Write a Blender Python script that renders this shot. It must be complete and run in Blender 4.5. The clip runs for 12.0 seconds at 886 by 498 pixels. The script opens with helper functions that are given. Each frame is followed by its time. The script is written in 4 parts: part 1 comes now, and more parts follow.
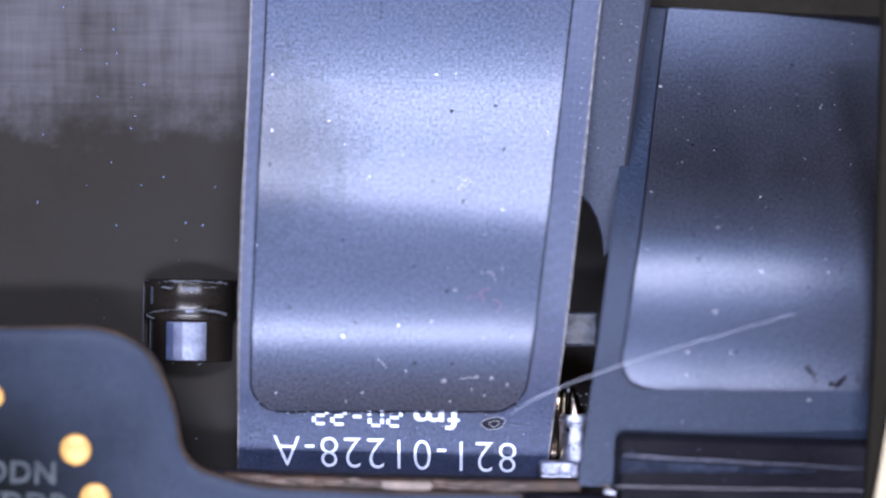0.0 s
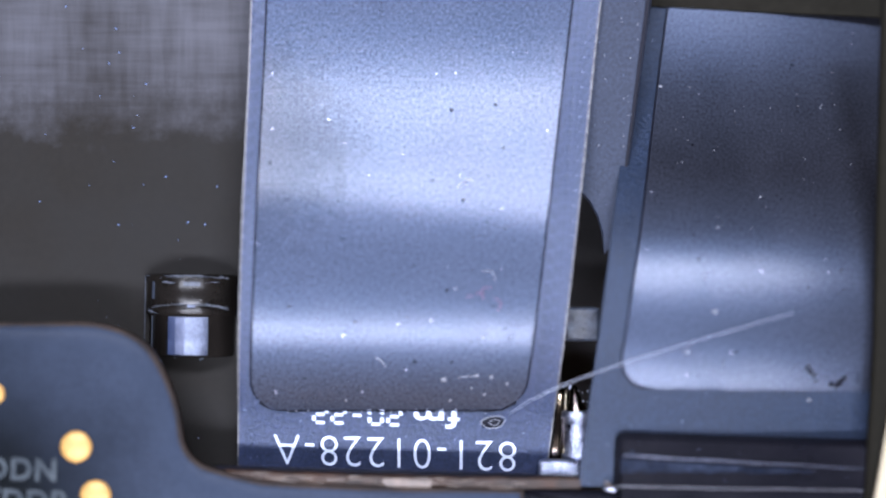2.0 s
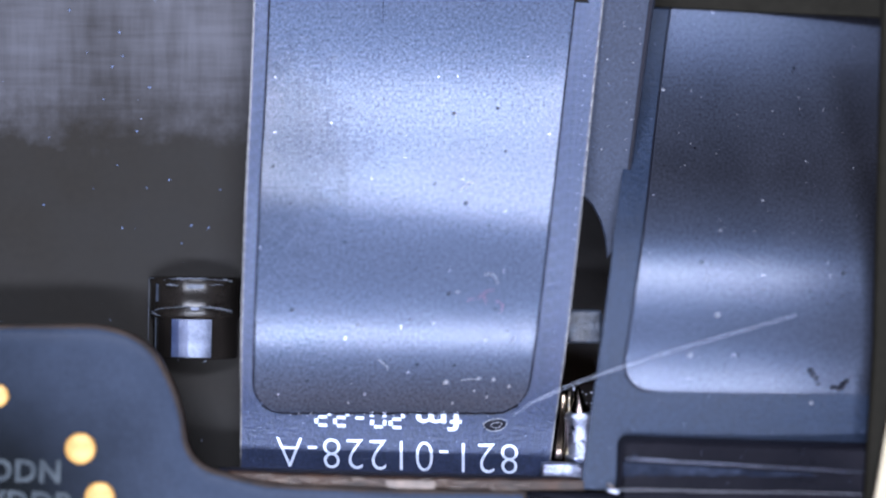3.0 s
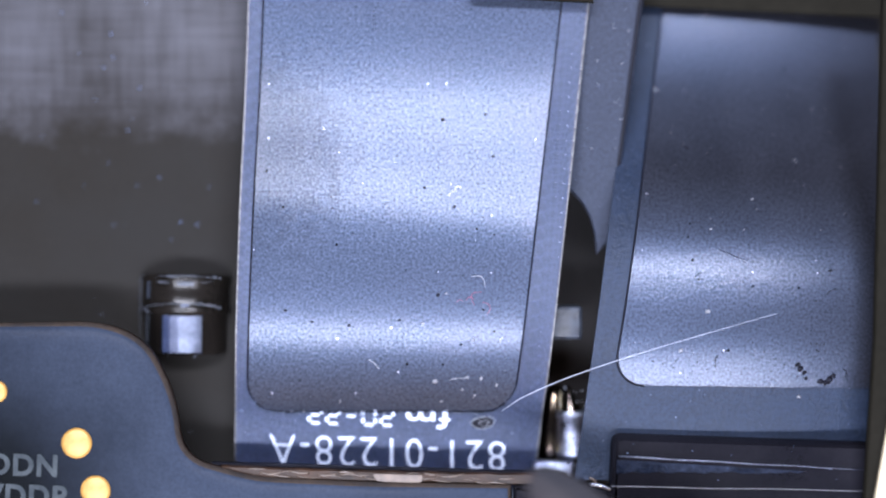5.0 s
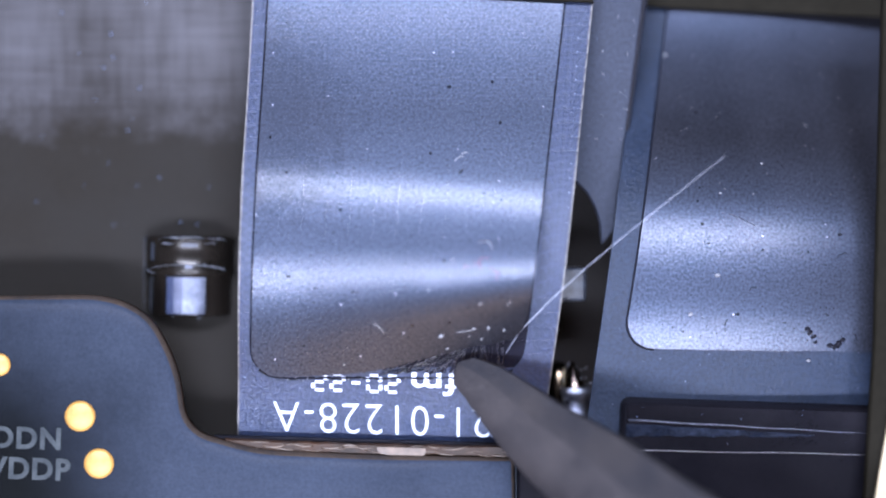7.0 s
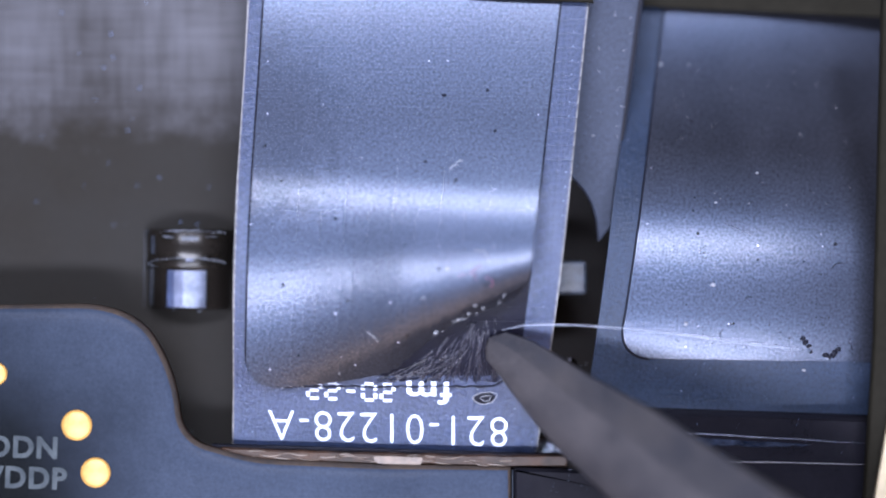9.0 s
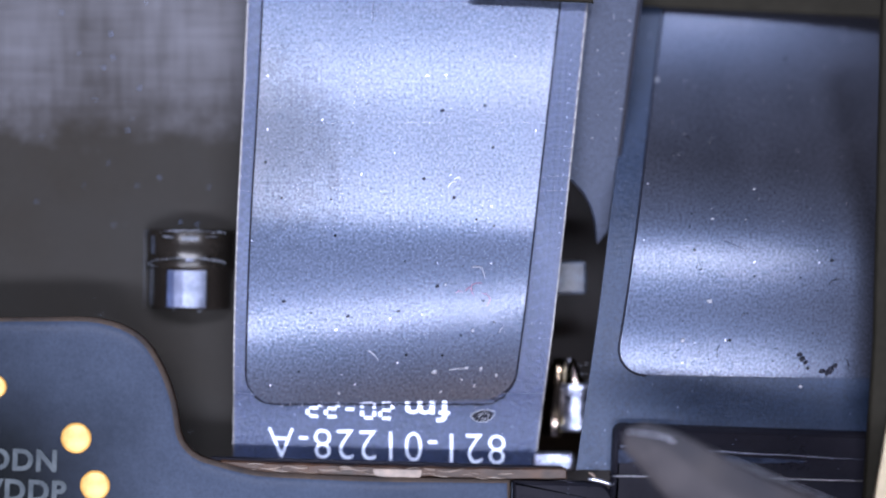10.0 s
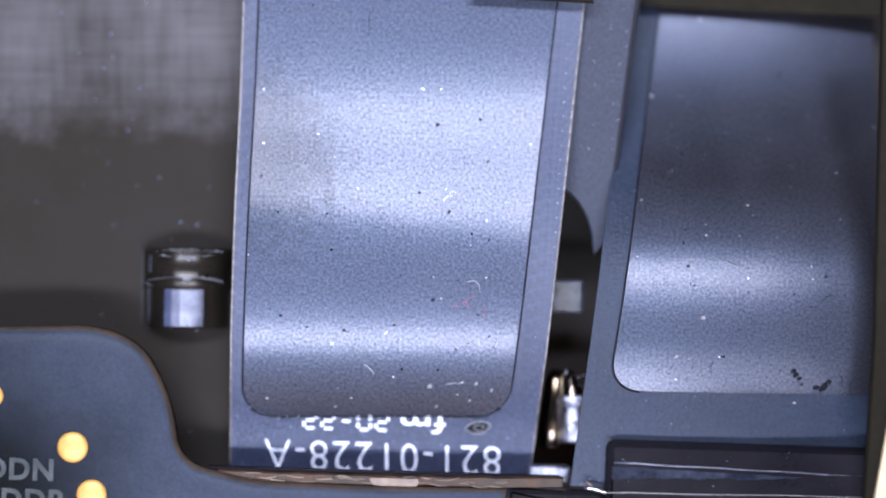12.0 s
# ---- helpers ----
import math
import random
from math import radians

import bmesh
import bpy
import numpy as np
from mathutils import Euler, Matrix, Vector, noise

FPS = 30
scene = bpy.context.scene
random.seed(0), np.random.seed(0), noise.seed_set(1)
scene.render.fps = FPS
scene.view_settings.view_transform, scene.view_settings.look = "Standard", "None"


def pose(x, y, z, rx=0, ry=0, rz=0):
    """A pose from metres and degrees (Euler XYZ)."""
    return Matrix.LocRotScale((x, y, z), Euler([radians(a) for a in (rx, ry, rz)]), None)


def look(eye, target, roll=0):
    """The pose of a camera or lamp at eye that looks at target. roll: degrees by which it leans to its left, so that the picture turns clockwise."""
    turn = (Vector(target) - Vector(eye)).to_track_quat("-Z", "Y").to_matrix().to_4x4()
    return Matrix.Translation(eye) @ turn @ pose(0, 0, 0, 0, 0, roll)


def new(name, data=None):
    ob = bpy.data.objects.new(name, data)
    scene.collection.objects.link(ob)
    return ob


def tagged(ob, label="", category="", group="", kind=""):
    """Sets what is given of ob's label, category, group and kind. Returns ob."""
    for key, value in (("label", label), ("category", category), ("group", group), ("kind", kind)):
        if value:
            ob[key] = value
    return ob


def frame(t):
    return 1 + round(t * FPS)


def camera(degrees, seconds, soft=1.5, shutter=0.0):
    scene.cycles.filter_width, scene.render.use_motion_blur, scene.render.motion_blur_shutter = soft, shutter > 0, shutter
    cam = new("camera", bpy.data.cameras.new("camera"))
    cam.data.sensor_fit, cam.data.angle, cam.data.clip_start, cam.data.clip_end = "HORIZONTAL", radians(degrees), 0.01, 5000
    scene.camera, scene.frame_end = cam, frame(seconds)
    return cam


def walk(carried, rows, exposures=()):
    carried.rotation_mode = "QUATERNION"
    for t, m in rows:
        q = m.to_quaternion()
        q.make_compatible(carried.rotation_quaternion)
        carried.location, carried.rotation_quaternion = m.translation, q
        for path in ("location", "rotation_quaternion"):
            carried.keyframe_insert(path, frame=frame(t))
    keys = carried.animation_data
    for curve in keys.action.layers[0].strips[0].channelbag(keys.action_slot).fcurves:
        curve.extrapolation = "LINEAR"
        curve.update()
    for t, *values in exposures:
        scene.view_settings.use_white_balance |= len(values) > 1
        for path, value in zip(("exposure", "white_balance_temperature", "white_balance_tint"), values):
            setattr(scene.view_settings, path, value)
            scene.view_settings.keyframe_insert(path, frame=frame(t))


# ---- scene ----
MM = 0.001
cam = camera(20, 12.0, soft=2.1, shutter=0.5)
# the camera's white balance wanders a little
walk(cam, [(0.0, pose(0, 0, 0.0741)), (12.0, pose(0, 0, 0.0741))],
     exposures=[(0.0, -0.07, 6250, 14), (0.5, -0.07, 6550, 12), (1.5, -0.07, 6550, 12), (2.0, -0.07, 6250, 9), (2.5, -0.07, 6050, 8), (4.5, -0.05, 6100, 8),
                (5.0, 0.0, 6350, 9), (5.5, 0.0, 6550, 10), (6.0, 0.06, 6050, 9), (6.5, 0.10, 6150, 11), (7.2, 0.15, 6150, 11), (9.0, 0.15, 6200, 11),
                (10.0, 0.07, 6250, 11), (10.5, 0.0, 6450, 10), (11.0, 0.0, 6500, 10), (11.5, 0.0, 6520, 11), (12.0, 0.0, 6700, 11)])
# the microscope's shallow focus, on the cables
cam.data.dof.use_dof = True
cam.data.dof.focus_distance, cam.data.dof.aperture_fstop = 0.0746, 20.0

# ---- light: the two long lamps of the microscope, and a dim warm room ----
world = bpy.data.worlds.new("room")
scene.world = world
world.use_nodes = True
# dim all round; an unseen warm glow, dark below, is added on the operator's side for the film's brown sheen
sky = world.node_tree
where = sky.nodes.new("ShaderNodeSeparateXYZ")
sky.links.new(sky.nodes.new("ShaderNodeTexCoord").outputs["Generated"], where.inputs[0])
side = sky.nodes.new("ShaderNodeMapRange")
side.interpolation_type = "SMOOTHSTEP"
for k, v in ((1, -0.74), (2, -0.95), (3, 0.0), (4, 1.0)):
    side.inputs[k].default_value = v
sky.links.new(where.outputs[1], side.inputs[0])
blend = sky.nodes.new("ShaderNodeMix")
blend.data_type = "RGBA"
low = sky.nodes.new("ShaderNodeMapRange")
low.interpolation_type = "SMOOTHSTEP"
for k, v in ((1, 0.05), (2, 0.38), (3, 0.0), (4, 1.0)):
    low.inputs[k].default_value = v
sky.links.new(where.outputs[2], low.inputs[0])
both = sky.nodes.new("ShaderNodeMath")
both.operation = "MULTIPLY"
sky.links.new(side.outputs[0], both.inputs[0])
sky.links.new(low.outputs[0], both.inputs[1])
sky.links.new(both.outputs[0], blend.inputs[0])
blend.inputs[6].default_value, blend.inputs[7].default_value = (0.62, 0.48, 0.38, 1), (72.0, 46.5, 32.5, 1)
sky.links.new(blend.outputs[2], sky.nodes["Background"].inputs[0])
sky.nodes["Background"].inputs[1].default_value = 0.075


def strip_lamp(name, y, z, power):
    data = bpy.data.lights.new(name, "AREA")
    data.shape, data.size, data.size_y = "RECTANGLE", 0.11, 0.012
    data.energy, data.color = power, (0.78, 0.79, 0.93)
    ob = new(name, data)
    ob.matrix_world = look((-0.006, y, z), (-0.002, 0, 0))
    return ob


strip_lamp("microscope_lamp_far", 0.0490, 0.110, 0.54)
strip_lamp("microscope_lamp_near", -0.0490, 0.110, 0.54)


# ---- materials ----
def node(nt, kind, links=None, **values):
    n = nt.nodes.new(kind)
    for key, v in values.items():
        if key == "op":
            n.operation = v
        elif key == "blend":
            n.blend_type = v
    for key, v in (links or {}).items():
        if isinstance(v, bpy.types.NodeSocket):
            nt.links.new(v, n.inputs[key])
        else:
            n.inputs[key].default_value = v
    return n


def ramp(nt, fac, a, b, ca=(0, 0, 0, 1), cb=(1, 1, 1, 1)):
    n = nt.nodes.new("ShaderNodeValToRGB")
    n.color_ramp.elements[0].position, n.color_ramp.elements[1].position = a, b
    n.color_ramp.elements[0].color, n.color_ramp.elements[1].color = ca, cb
    nt.links.new(fac, n.inputs[0])
    return n.outputs[0]


def mix(nt, fac, a, b):
    n = nt.nodes.new("ShaderNodeMix")
    n.data_type = "RGBA"
    for i, v in ((0, fac), (6, a), (7, b)):
        if isinstance(v, bpy.types.NodeSocket):
            nt.links.new(v, n.inputs[i])
        else:
            n.inputs[i].default_value = v
    return n.outputs[2]


def rgba(c):
    return (c[0], c[1], c[2], 1)


def surface(name, colour, second, rough=0.5, metal=0.0, grain=12.0, blotch=0.5, bump=0.02, spread=0.12,
            speck=None, speck_scale=1.6, speck_size=0.06, uv=False, patch=None,
            spec=0.5, dust=None, mottle=0.0, coat=None, tint=None, contrast=0.25, painted_shade=None):
    """A worn surface: fine grain and broad blotches, in millimetres, with optional specks of dirt."""
    m = bpy.data.materials.new(name)
    m.use_nodes = True
    nt = m.node_tree
    bsdf = nt.nodes["Principled BSDF"]
    if uv:
        co = nt.nodes.new("ShaderNodeUVMap").outputs[0]
    else:
        tc = nt.nodes.new("ShaderNodeTexCoord").outputs["Object"]
        mp = node(nt, "ShaderNodeMapping", {"Vector": tc, "Scale": (1000, 1000, 1000)})
        co = mp.outputs[0]
    fine = node(nt, "ShaderNodeTexNoise", {"Vector": co, "Scale": grain, "Detail": 4.0, "Roughness": 0.65}).outputs[0]
    broad = node(nt, "ShaderNodeTexNoise", {"Vector": co, "Scale": blotch, "Detail": 5.0, "Roughness": 0.6}).outputs[0]
    base = mix(nt, ramp(nt, broad, 0.32, 0.68), rgba(colour), rgba(second))
    base = mix(nt, ramp(nt, fine, 0.32, 0.68), mix(nt, contrast, base, (0, 0, 0, 1)), base)
    if patch:
        # a film of dust above a ragged line across the surface, wiped into streaks
        rag = node(nt, "ShaderNodeTexNoise", {"Vector": co, "Scale": 1.1, "Detail": 6.0, "Roughness": 0.65}).outputs[0]
        wipe = []
        for scale in ((3.4, 0.35, 1), (0.35, 4.5, 1)):
            long = node(nt, "ShaderNodeMapping", {"Vector": co, "Scale": scale}).outputs[0]
            wipe.append(node(nt, "ShaderNodeTexNoise", {"Vector": long, "Scale": 1.0, "Detail": 4.0, "Roughness": 0.6}).outputs[0])
        wisp = node(nt, "ShaderNodeTexNoise", {"Vector": co, "Scale": 0.33, "Detail": 3.0, "Roughness": 0.5}).outputs[0]
        wiped = node(nt, "ShaderNodeMath", {0: wipe[0], 1: wipe[1]}, op="ADD").outputs[0]
        thick = node(nt, "ShaderNodeMath", {0: wisp, 1: 2.2, 2: wiped}, op="MULTIPLY_ADD").outputs[0]
        streak = ramp(nt, node(nt, "ShaderNodeMath", {0: thick, 1: 0.25}, op="MULTIPLY").outputs[0], 0.30, 0.66)
        height = node(nt, "ShaderNodeSeparateXYZ", {0: co}).outputs[1]
        lift = node(nt, "ShaderNodeMath", {0: rag, 1: 3.0, 2: patch[0] - 1.5}, op="MULTIPLY_ADD").outputs[0]
        over = node(nt, "ShaderNodeMath", {0: height, 1: lift}, op="SUBTRACT").outputs[0]
        dusty = node(nt, "ShaderNodeMath", {0: ramp(nt, node(nt, "ShaderNodeMath", {0: over, 1: 0.6}, op="MULTIPLY").outputs[0], 0.0, 1.0), 1: streak}, op="MULTIPLY").outputs[0]
        base = mix(nt, dusty, base, rgba(patch[1]))
    if painted_shade:
        # shade put into the colour, broad with an uneven edge: its middle, reach and colour
        off = node(nt, "ShaderNodeVectorMath", {0: co, 1: painted_shade[0]}, op="DISTANCE").outputs["Value"]
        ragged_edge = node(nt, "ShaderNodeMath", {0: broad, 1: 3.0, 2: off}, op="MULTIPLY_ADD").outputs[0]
        deep = node(nt, "ShaderNodeMapRange", {0: ragged_edge, 1: painted_shade[2] + 1.5, 2: painted_shade[1] + 1.5, 3: 0.0, 4: 1.0})
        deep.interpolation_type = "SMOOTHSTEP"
        base = mix(nt, deep.outputs[0], base, rgba(painted_shade[3]))
    if speck:
        vor = node(nt, "ShaderNodeTexVoronoi", {"Vector": co, "Scale": speck_scale})
        rnd = node(nt, "ShaderNodeSeparateColor", {0: vor.outputs["Color"]}).outputs[0]
        size = node(nt, "ShaderNodeMath", {0: rnd, 1: 0.5}, op="SUBTRACT").outputs[0]
        size = node(nt, "ShaderNodeMath", {0: size, 1: speck_size * 2}, op="MULTIPLY").outputs[0]
        dot = node(nt, "ShaderNodeMath", {0: vor.outputs["Distance"], 1: size}, op="LESS_THAN").outputs[0]
        base = mix(nt, dot, base, rgba(speck))
    if dust:
        grit = node(nt, "ShaderNodeTexVoronoi", {"Vector": co, "Scale": 3.0})
        pick = node(nt, "ShaderNodeSeparateColor", {0: grit.outputs["Color"]}).outputs[1]
        size = node(nt, "ShaderNodeMath", {0: pick, 1: 0.62}, op="SUBTRACT").outputs[0]
        size = node(nt, "ShaderNodeMath", {0: size, 1: 0.24}, op="MULTIPLY").outputs[0]
        bit = node(nt, "ShaderNodeMath", {0: grit.outputs["Distance"], 1: size}, op="LESS_THAN").outputs[0]
        base = mix(nt, bit, base, rgba(dust))
    bsdf.inputs["Specular IOR Level"].default_value = spec
    nt.links.new(base, bsdf.inputs["Base Color"])
    r = node(nt, "ShaderNodeMapRange", {0: broad, 1: 0.3, 2: 0.7, 3: max(0.03, rough - spread / 2), 4: rough + spread / 2})
    rough_out = r.outputs[0]
    if mottle:
        # scuffs: finer patches that shine less, strongest over part of the sheet
        scuff = node(nt, "ShaderNodeTexNoise", {"Vector": co, "Scale": 2.6, "Detail": 6.0, "Roughness": 0.75}).outputs[0]
        off = node(nt, "ShaderNodeVectorMath", {0: co, 1: (-6.3, 2.8, 0)}, op="DISTANCE").outputs["Value"]
        where = node(nt, "ShaderNodeMapRange", {0: off, 1: 5.6, 2: 1.4, 3: -0.30, 4: 0.22}).outputs[0]
        worn = ramp(nt, node(nt, "ShaderNodeMath", {0: scuff, 1: where}, op="ADD").outputs[0], 0.40, 0.62)
        grainy = node(nt, "ShaderNodeMapRange", {0: fine, 1: 0.3, 2: 0.7, 3: spec * 0.45, 4: spec * 1.55}).outputs[0]
        less = node(nt, "ShaderNodeMapRange", {0: worn, 3: 1.0, 4: 1.0 - mottle}).outputs[0]
        gleam = node(nt, "ShaderNodeMath", {0: grainy, 1: less}, op="MULTIPLY")
        nt.links.new(gleam.outputs[0], bsdf.inputs["Specular IOR Level"])
        if speck:
            dull = node(nt, "ShaderNodeMath", {0: gleam.outputs[0], 1: 1.0}, op="MULTIPLY")
            keep = node(nt, "ShaderNodeMath", {0: 1.0, 1: dot}, op="SUBTRACT").outputs[0]
            nt.links.new(keep, dull.inputs[1])
            nt.links.new(dull.outputs[0], bsdf.inputs["Specular IOR Level"])
        if coat:
            # the gloss breaks up into fine pits
            pits = node(nt, "ShaderNodeMapRange", {0: fine, 1: 0.36, 2: 0.64, 3: coat[0] * 0.2, 4: coat[0] * 1.8}).outputs[0]
            nt.links.new(node(nt, "ShaderNodeMath", {0: less, 1: pits}, op="MULTIPLY").outputs[0], bsdf.inputs["Coat Weight"])
        rough_out = node(nt, "ShaderNodeMath", {0: worn, 1: 0.10, 2: rough_out}, op="MULTIPLY_ADD").outputs[0]
    nt.links.new(rough_out, bsdf.inputs["Roughness"])
    bsdf.inputs["Metallic"].default_value = metal
    if coat:
        bsdf.inputs["Coat Weight"].default_value, bsdf.inputs["Coat Roughness"].default_value = coat
    if tint:
        bsdf.inputs["Specular Tint"].default_value = rgba(tint)
    if bump:
        bp = node(nt, "ShaderNodeBump", {"Height": fine, "Strength": 0.6, "Distance": bump * MM})
        nt.links.new(bp.outputs[0], bsdf.inputs["Normal"])
        nt.links.new(bp.outputs[0], bsdf.inputs["Coat Normal"])
    return m


M_PANEL = surface("shield_film", (0.006022, 0.005617, 0.006605), (0.008646, 0.007999, 0.009288), 0.42, 0.0, 12, 0.55, 0.013, 0.05,
                  (0.002316, 0.002553, 0.004128), 1.9, 0.085, uv=True, spec=0.59, dust=(0.2316, 0.2383, 0.2993), mottle=0.20, coat=(0.25, 0.165), tint=(0.455, 0.612, 1.0))
M_FLEX = surface("flex_cover", (0.0139, 0.02085, 0.0485), (0.01969, 0.02851, 0.06398), 0.36, 0.0, 9, 0.8, 0.075, 0.10,
                 (0.1235, 0.1447, 0.2167), 5.5, 0.13, spec=0.42, dust=(0.1004, 0.1191, 0.1754), contrast=0.55, tint=(0.75, 0.83, 1.0))
M_FLEX_MID = surface("flex_cover_mid", (0.0081, 0.0137, 0.0280), (0.0120, 0.0197, 0.0395), 0.48, 0.0, 9, 0.8, 0.05, 0.10,
                     (0.0386, 0.04936, 0.08256), 4.2, 0.13, spec=0.25, dust=(0.0772, 0.09787, 0.1445), contrast=0.55, tint=(0.75, 0.83, 1.0))
M_FLEX_DARK = surface("flex_cover_dark", (0.01583, 0.02, 0.03354), (0.02239, 0.02766, 0.04438), 0.55, 0.0, 9, 0.8, 0.06, 0.10,
                      (0.0386, 0.04936, 0.08256), 4.2, 0.13, spec=0.22, dust=(0.0772, 0.09787, 0.1445), contrast=0.55, tint=(0.75, 0.83, 1.0))
# the cable rim's broken sparkle is put into the pale blotches
M_EDGE = surface("sparkle_edge", (0.016, 0.016, 0.020), (0.120, 0.118, 0.122), 0.4, 0.0, 6, 2.6, 0.03, spec=0.4)
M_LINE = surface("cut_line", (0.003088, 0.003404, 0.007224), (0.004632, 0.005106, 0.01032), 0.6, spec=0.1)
M_BLACK = surface("black_anodised", (0.0110, 0.0105, 0.0110), (0.0170, 0.0160, 0.0168), 0.55, 0.0, 8, 0.25, 0.006, 0.2,
                  (0.10, 0.12, 0.16), 0.8, 0.035, spec=0.1)
M_DUSTY = surface("dusty_black", (0.0042, 0.0037, 0.0031), (0.0074, 0.0062, 0.0048), 0.6, 0.0, 5, 0.22, 0.006, 0.2,
                  (0.10, 0.12, 0.18), 2.2, 0.06, patch=(3.3, (0.041, 0.042, 0.050)), spec=0.10)
M_LOWER_FACE = surface("lower_face_plastic", (0.0024, 0.0046, 0.0120), (0.0200, 0.0270, 0.0480), 0.42, 0.0, 6, 1.8, 0.06, 0.15, spec=0.04, contrast=0.6)
M_GLOSS = surface("gloss_black", (0.0042, 0.0043, 0.0066), (0.0066, 0.0066, 0.0095), 0.18, 0.0, 8, 0.4, 0.004, 0.06, spec=0.16)
M_BARREL = surface("barrel_black", (0.0055, 0.0048, 0.0044), (0.0085, 0.0072, 0.0062), 0.22, 0.0, 8, 0.6, 0.006, 0.1, spec=0.18)
# the board's sheen is painted: its colour falls off towards the lower left
M_BOARD = surface("solder_mask", (0.0195, 0.0255, 0.0400), (0.0265, 0.0352, 0.0560), 0.34, 0.0, 9, 0.16, 0.010, 0.1, spec=0.02, painted_shade=((-14.6, -8.3, 0), 2.0, 8.0, (0.0016, 0.0022, 0.0028)))
M_RIM = surface("pale_seam", (0.0092, 0.0122, 0.0185), (0.0128, 0.0178, 0.0270), 0.42, 0.0, 9, 0.16, 0.010, 0.1, spec=0.14)
M_RIM_WORN = surface("worn_rim", (0.0200, 0.0185, 0.0190), (0.0400, 0.0300, 0.0240), 0.5, 0.0, 7, 1.2, 0.02, 0.1, spec=0.12)
M_COPPER = surface("board_edge", (0.010, 0.0064, 0.0050), (0.034, 0.0165, 0.0088), 0.5, 0.0, 5, 0.9, 0.03, 0.1, spec=0.2)
M_BURR = surface("copper_burr", (0.030, 0.020, 0.015), (0.105, 0.075, 0.055), 0.45, 0.0, 6, 2.0, 0.03)
M_GOLD = surface("gold_pad", (0.3165, 0.1702, 0.03715), (0.3937, 0.2255, 0.05986), 0.5, 0.25, 8, 0.8, 0.006)
M_INK = surface("white_ink", (0.40, 0.46, 0.60), (0.52, 0.58, 0.72), 0.6, 0.0, 14, 1.0, 0.0)
M_INK_DIM = surface("board_ink", (0.018, 0.023, 0.028), (0.040, 0.048, 0.054), 0.6, 0.0, 9, 1.6, 0.0, spec=0.05)
M_STEEL = surface("bright_steel", (0.2779, 0.3064, 0.3922), (0.3706, 0.4, 0.4644), 0.38, 1.0, 8, 0.8, 0.006)
M_CRUSHED = surface("crumpled_steel", (0.1235, 0.1362, 0.1961), (0.4786, 0.5276, 0.6811), 0.34, 1.0, 7, 2.6, 0.09, 0.2)
M_GLOSS_METAL = surface("polished_dark_metal", (0.0193, 0.02042, 0.03096), (0.1235, 0.09361, 0.06192), 0.16, 1.0, 8, 1.0, 0.01)
M_BRASS = surface("brass", (0.2934, 0.2468, 0.1548), (0.386, 0.3404, 0.2477), 0.38, 1.0, 8, 0.8, 0.006)
M_PALE = surface("pale_plastic", (0.012, 0.016, 0.024), (0.045, 0.054, 0.072), 0.45, 0.0, 5, 1.8, 0.03, spec=0.3)
M_MOTTLED = surface("mottled_plastic", (0.005, 0.007, 0.011), (0.048, 0.058, 0.080), 0.38, 0.0, 6, 2.4, 0.06, 0.2, spec=0.3)
M_FACE = surface("brushed_face", (0.018, 0.024, 0.038), (0.050, 0.060, 0.082), 0.4, 0.3, 6, 1.6, 0.02)
# two darker tones for the shaded side of the hinge's metal face
M_FACE_SHADE = surface("face_shade", (0.011, 0.018, 0.046), (0.028, 0.040, 0.090), 0.42, 0.3, 6, 1.5, 0.04, 0.2)
M_HALF_SHADE = surface("half_shade", (0.026, 0.033, 0.066), (0.075, 0.088, 0.140), 0.38, 0.35, 5, 1.5, 0.05, 0.2)
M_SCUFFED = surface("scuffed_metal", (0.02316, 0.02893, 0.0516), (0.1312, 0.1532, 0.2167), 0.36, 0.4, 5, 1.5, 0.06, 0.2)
M_TOOL = surface("grey_nylon", (0.0180, 0.0174, 0.0208), (0.0310, 0.0285, 0.0312), 0.6, 0.0, 7, 0.7, 0.05, 0.2, (0.06, 0.05, 0.05), 1.4, 0.06, spec=0.2)
# darker copy of the nylon for the tool's shaded side, with brown specks
M_TOOL_SHADED = surface("shaded_nylon", (0.0135, 0.0143, 0.0192), (0.0268, 0.0246, 0.0265), 0.62, 0.0, 7, 0.55, 0.05, 0.2, (0.05, 0.032, 0.026), 1.1, 0.08, spec=0.18)
M_HAIR = surface("pale_fibre", (0.2162, 0.2383, 0.3096), (0.2934, 0.3234, 0.4025), 0.35, 0.0, 5, 1.0, 0.0)
M_FLAKE = surface("pale_flake", (0.1158, 0.1234, 0.1445), (0.2007, 0.2127, 0.2477), 0.5, 0.0, 9, 2.0, 0.0)
M_SPECK = surface("blue_dust", (0.0386, 0.05957, 0.1238), (0.1081, 0.1532, 0.2786), 0.5, 0.0, 9, 2.0, 0.0)
M_RED = surface("red_fibre", (0.1235, 0.02553, 0.06192), (0.1698, 0.04255, 0.09288), 0.6, 0.0, 5, 1.0, 0.0)
M_GLUE = surface("dark_adhesive", (0.002316, 0.002553, 0.006192), (0.004632, 0.005106, 0.01135), 0.45, 0.0, 10, 1.5, 0.03, spec=0.06)
M_THREAD = surface("glue_threads", (0.0030, 0.0034, 0.0080), (0.0200, 0.0215, 0.0340), 0.28, 0.0, 10, 3.0, 0.04, spec=0.35)
M_BEZEL = surface("bezel_plastic", (0.007334, 0.006808, 0.00516), (0.00965, 0.008936, 0.007018), 0.7, 0.0, 6, 0.3, 0.01, spec=0.02)
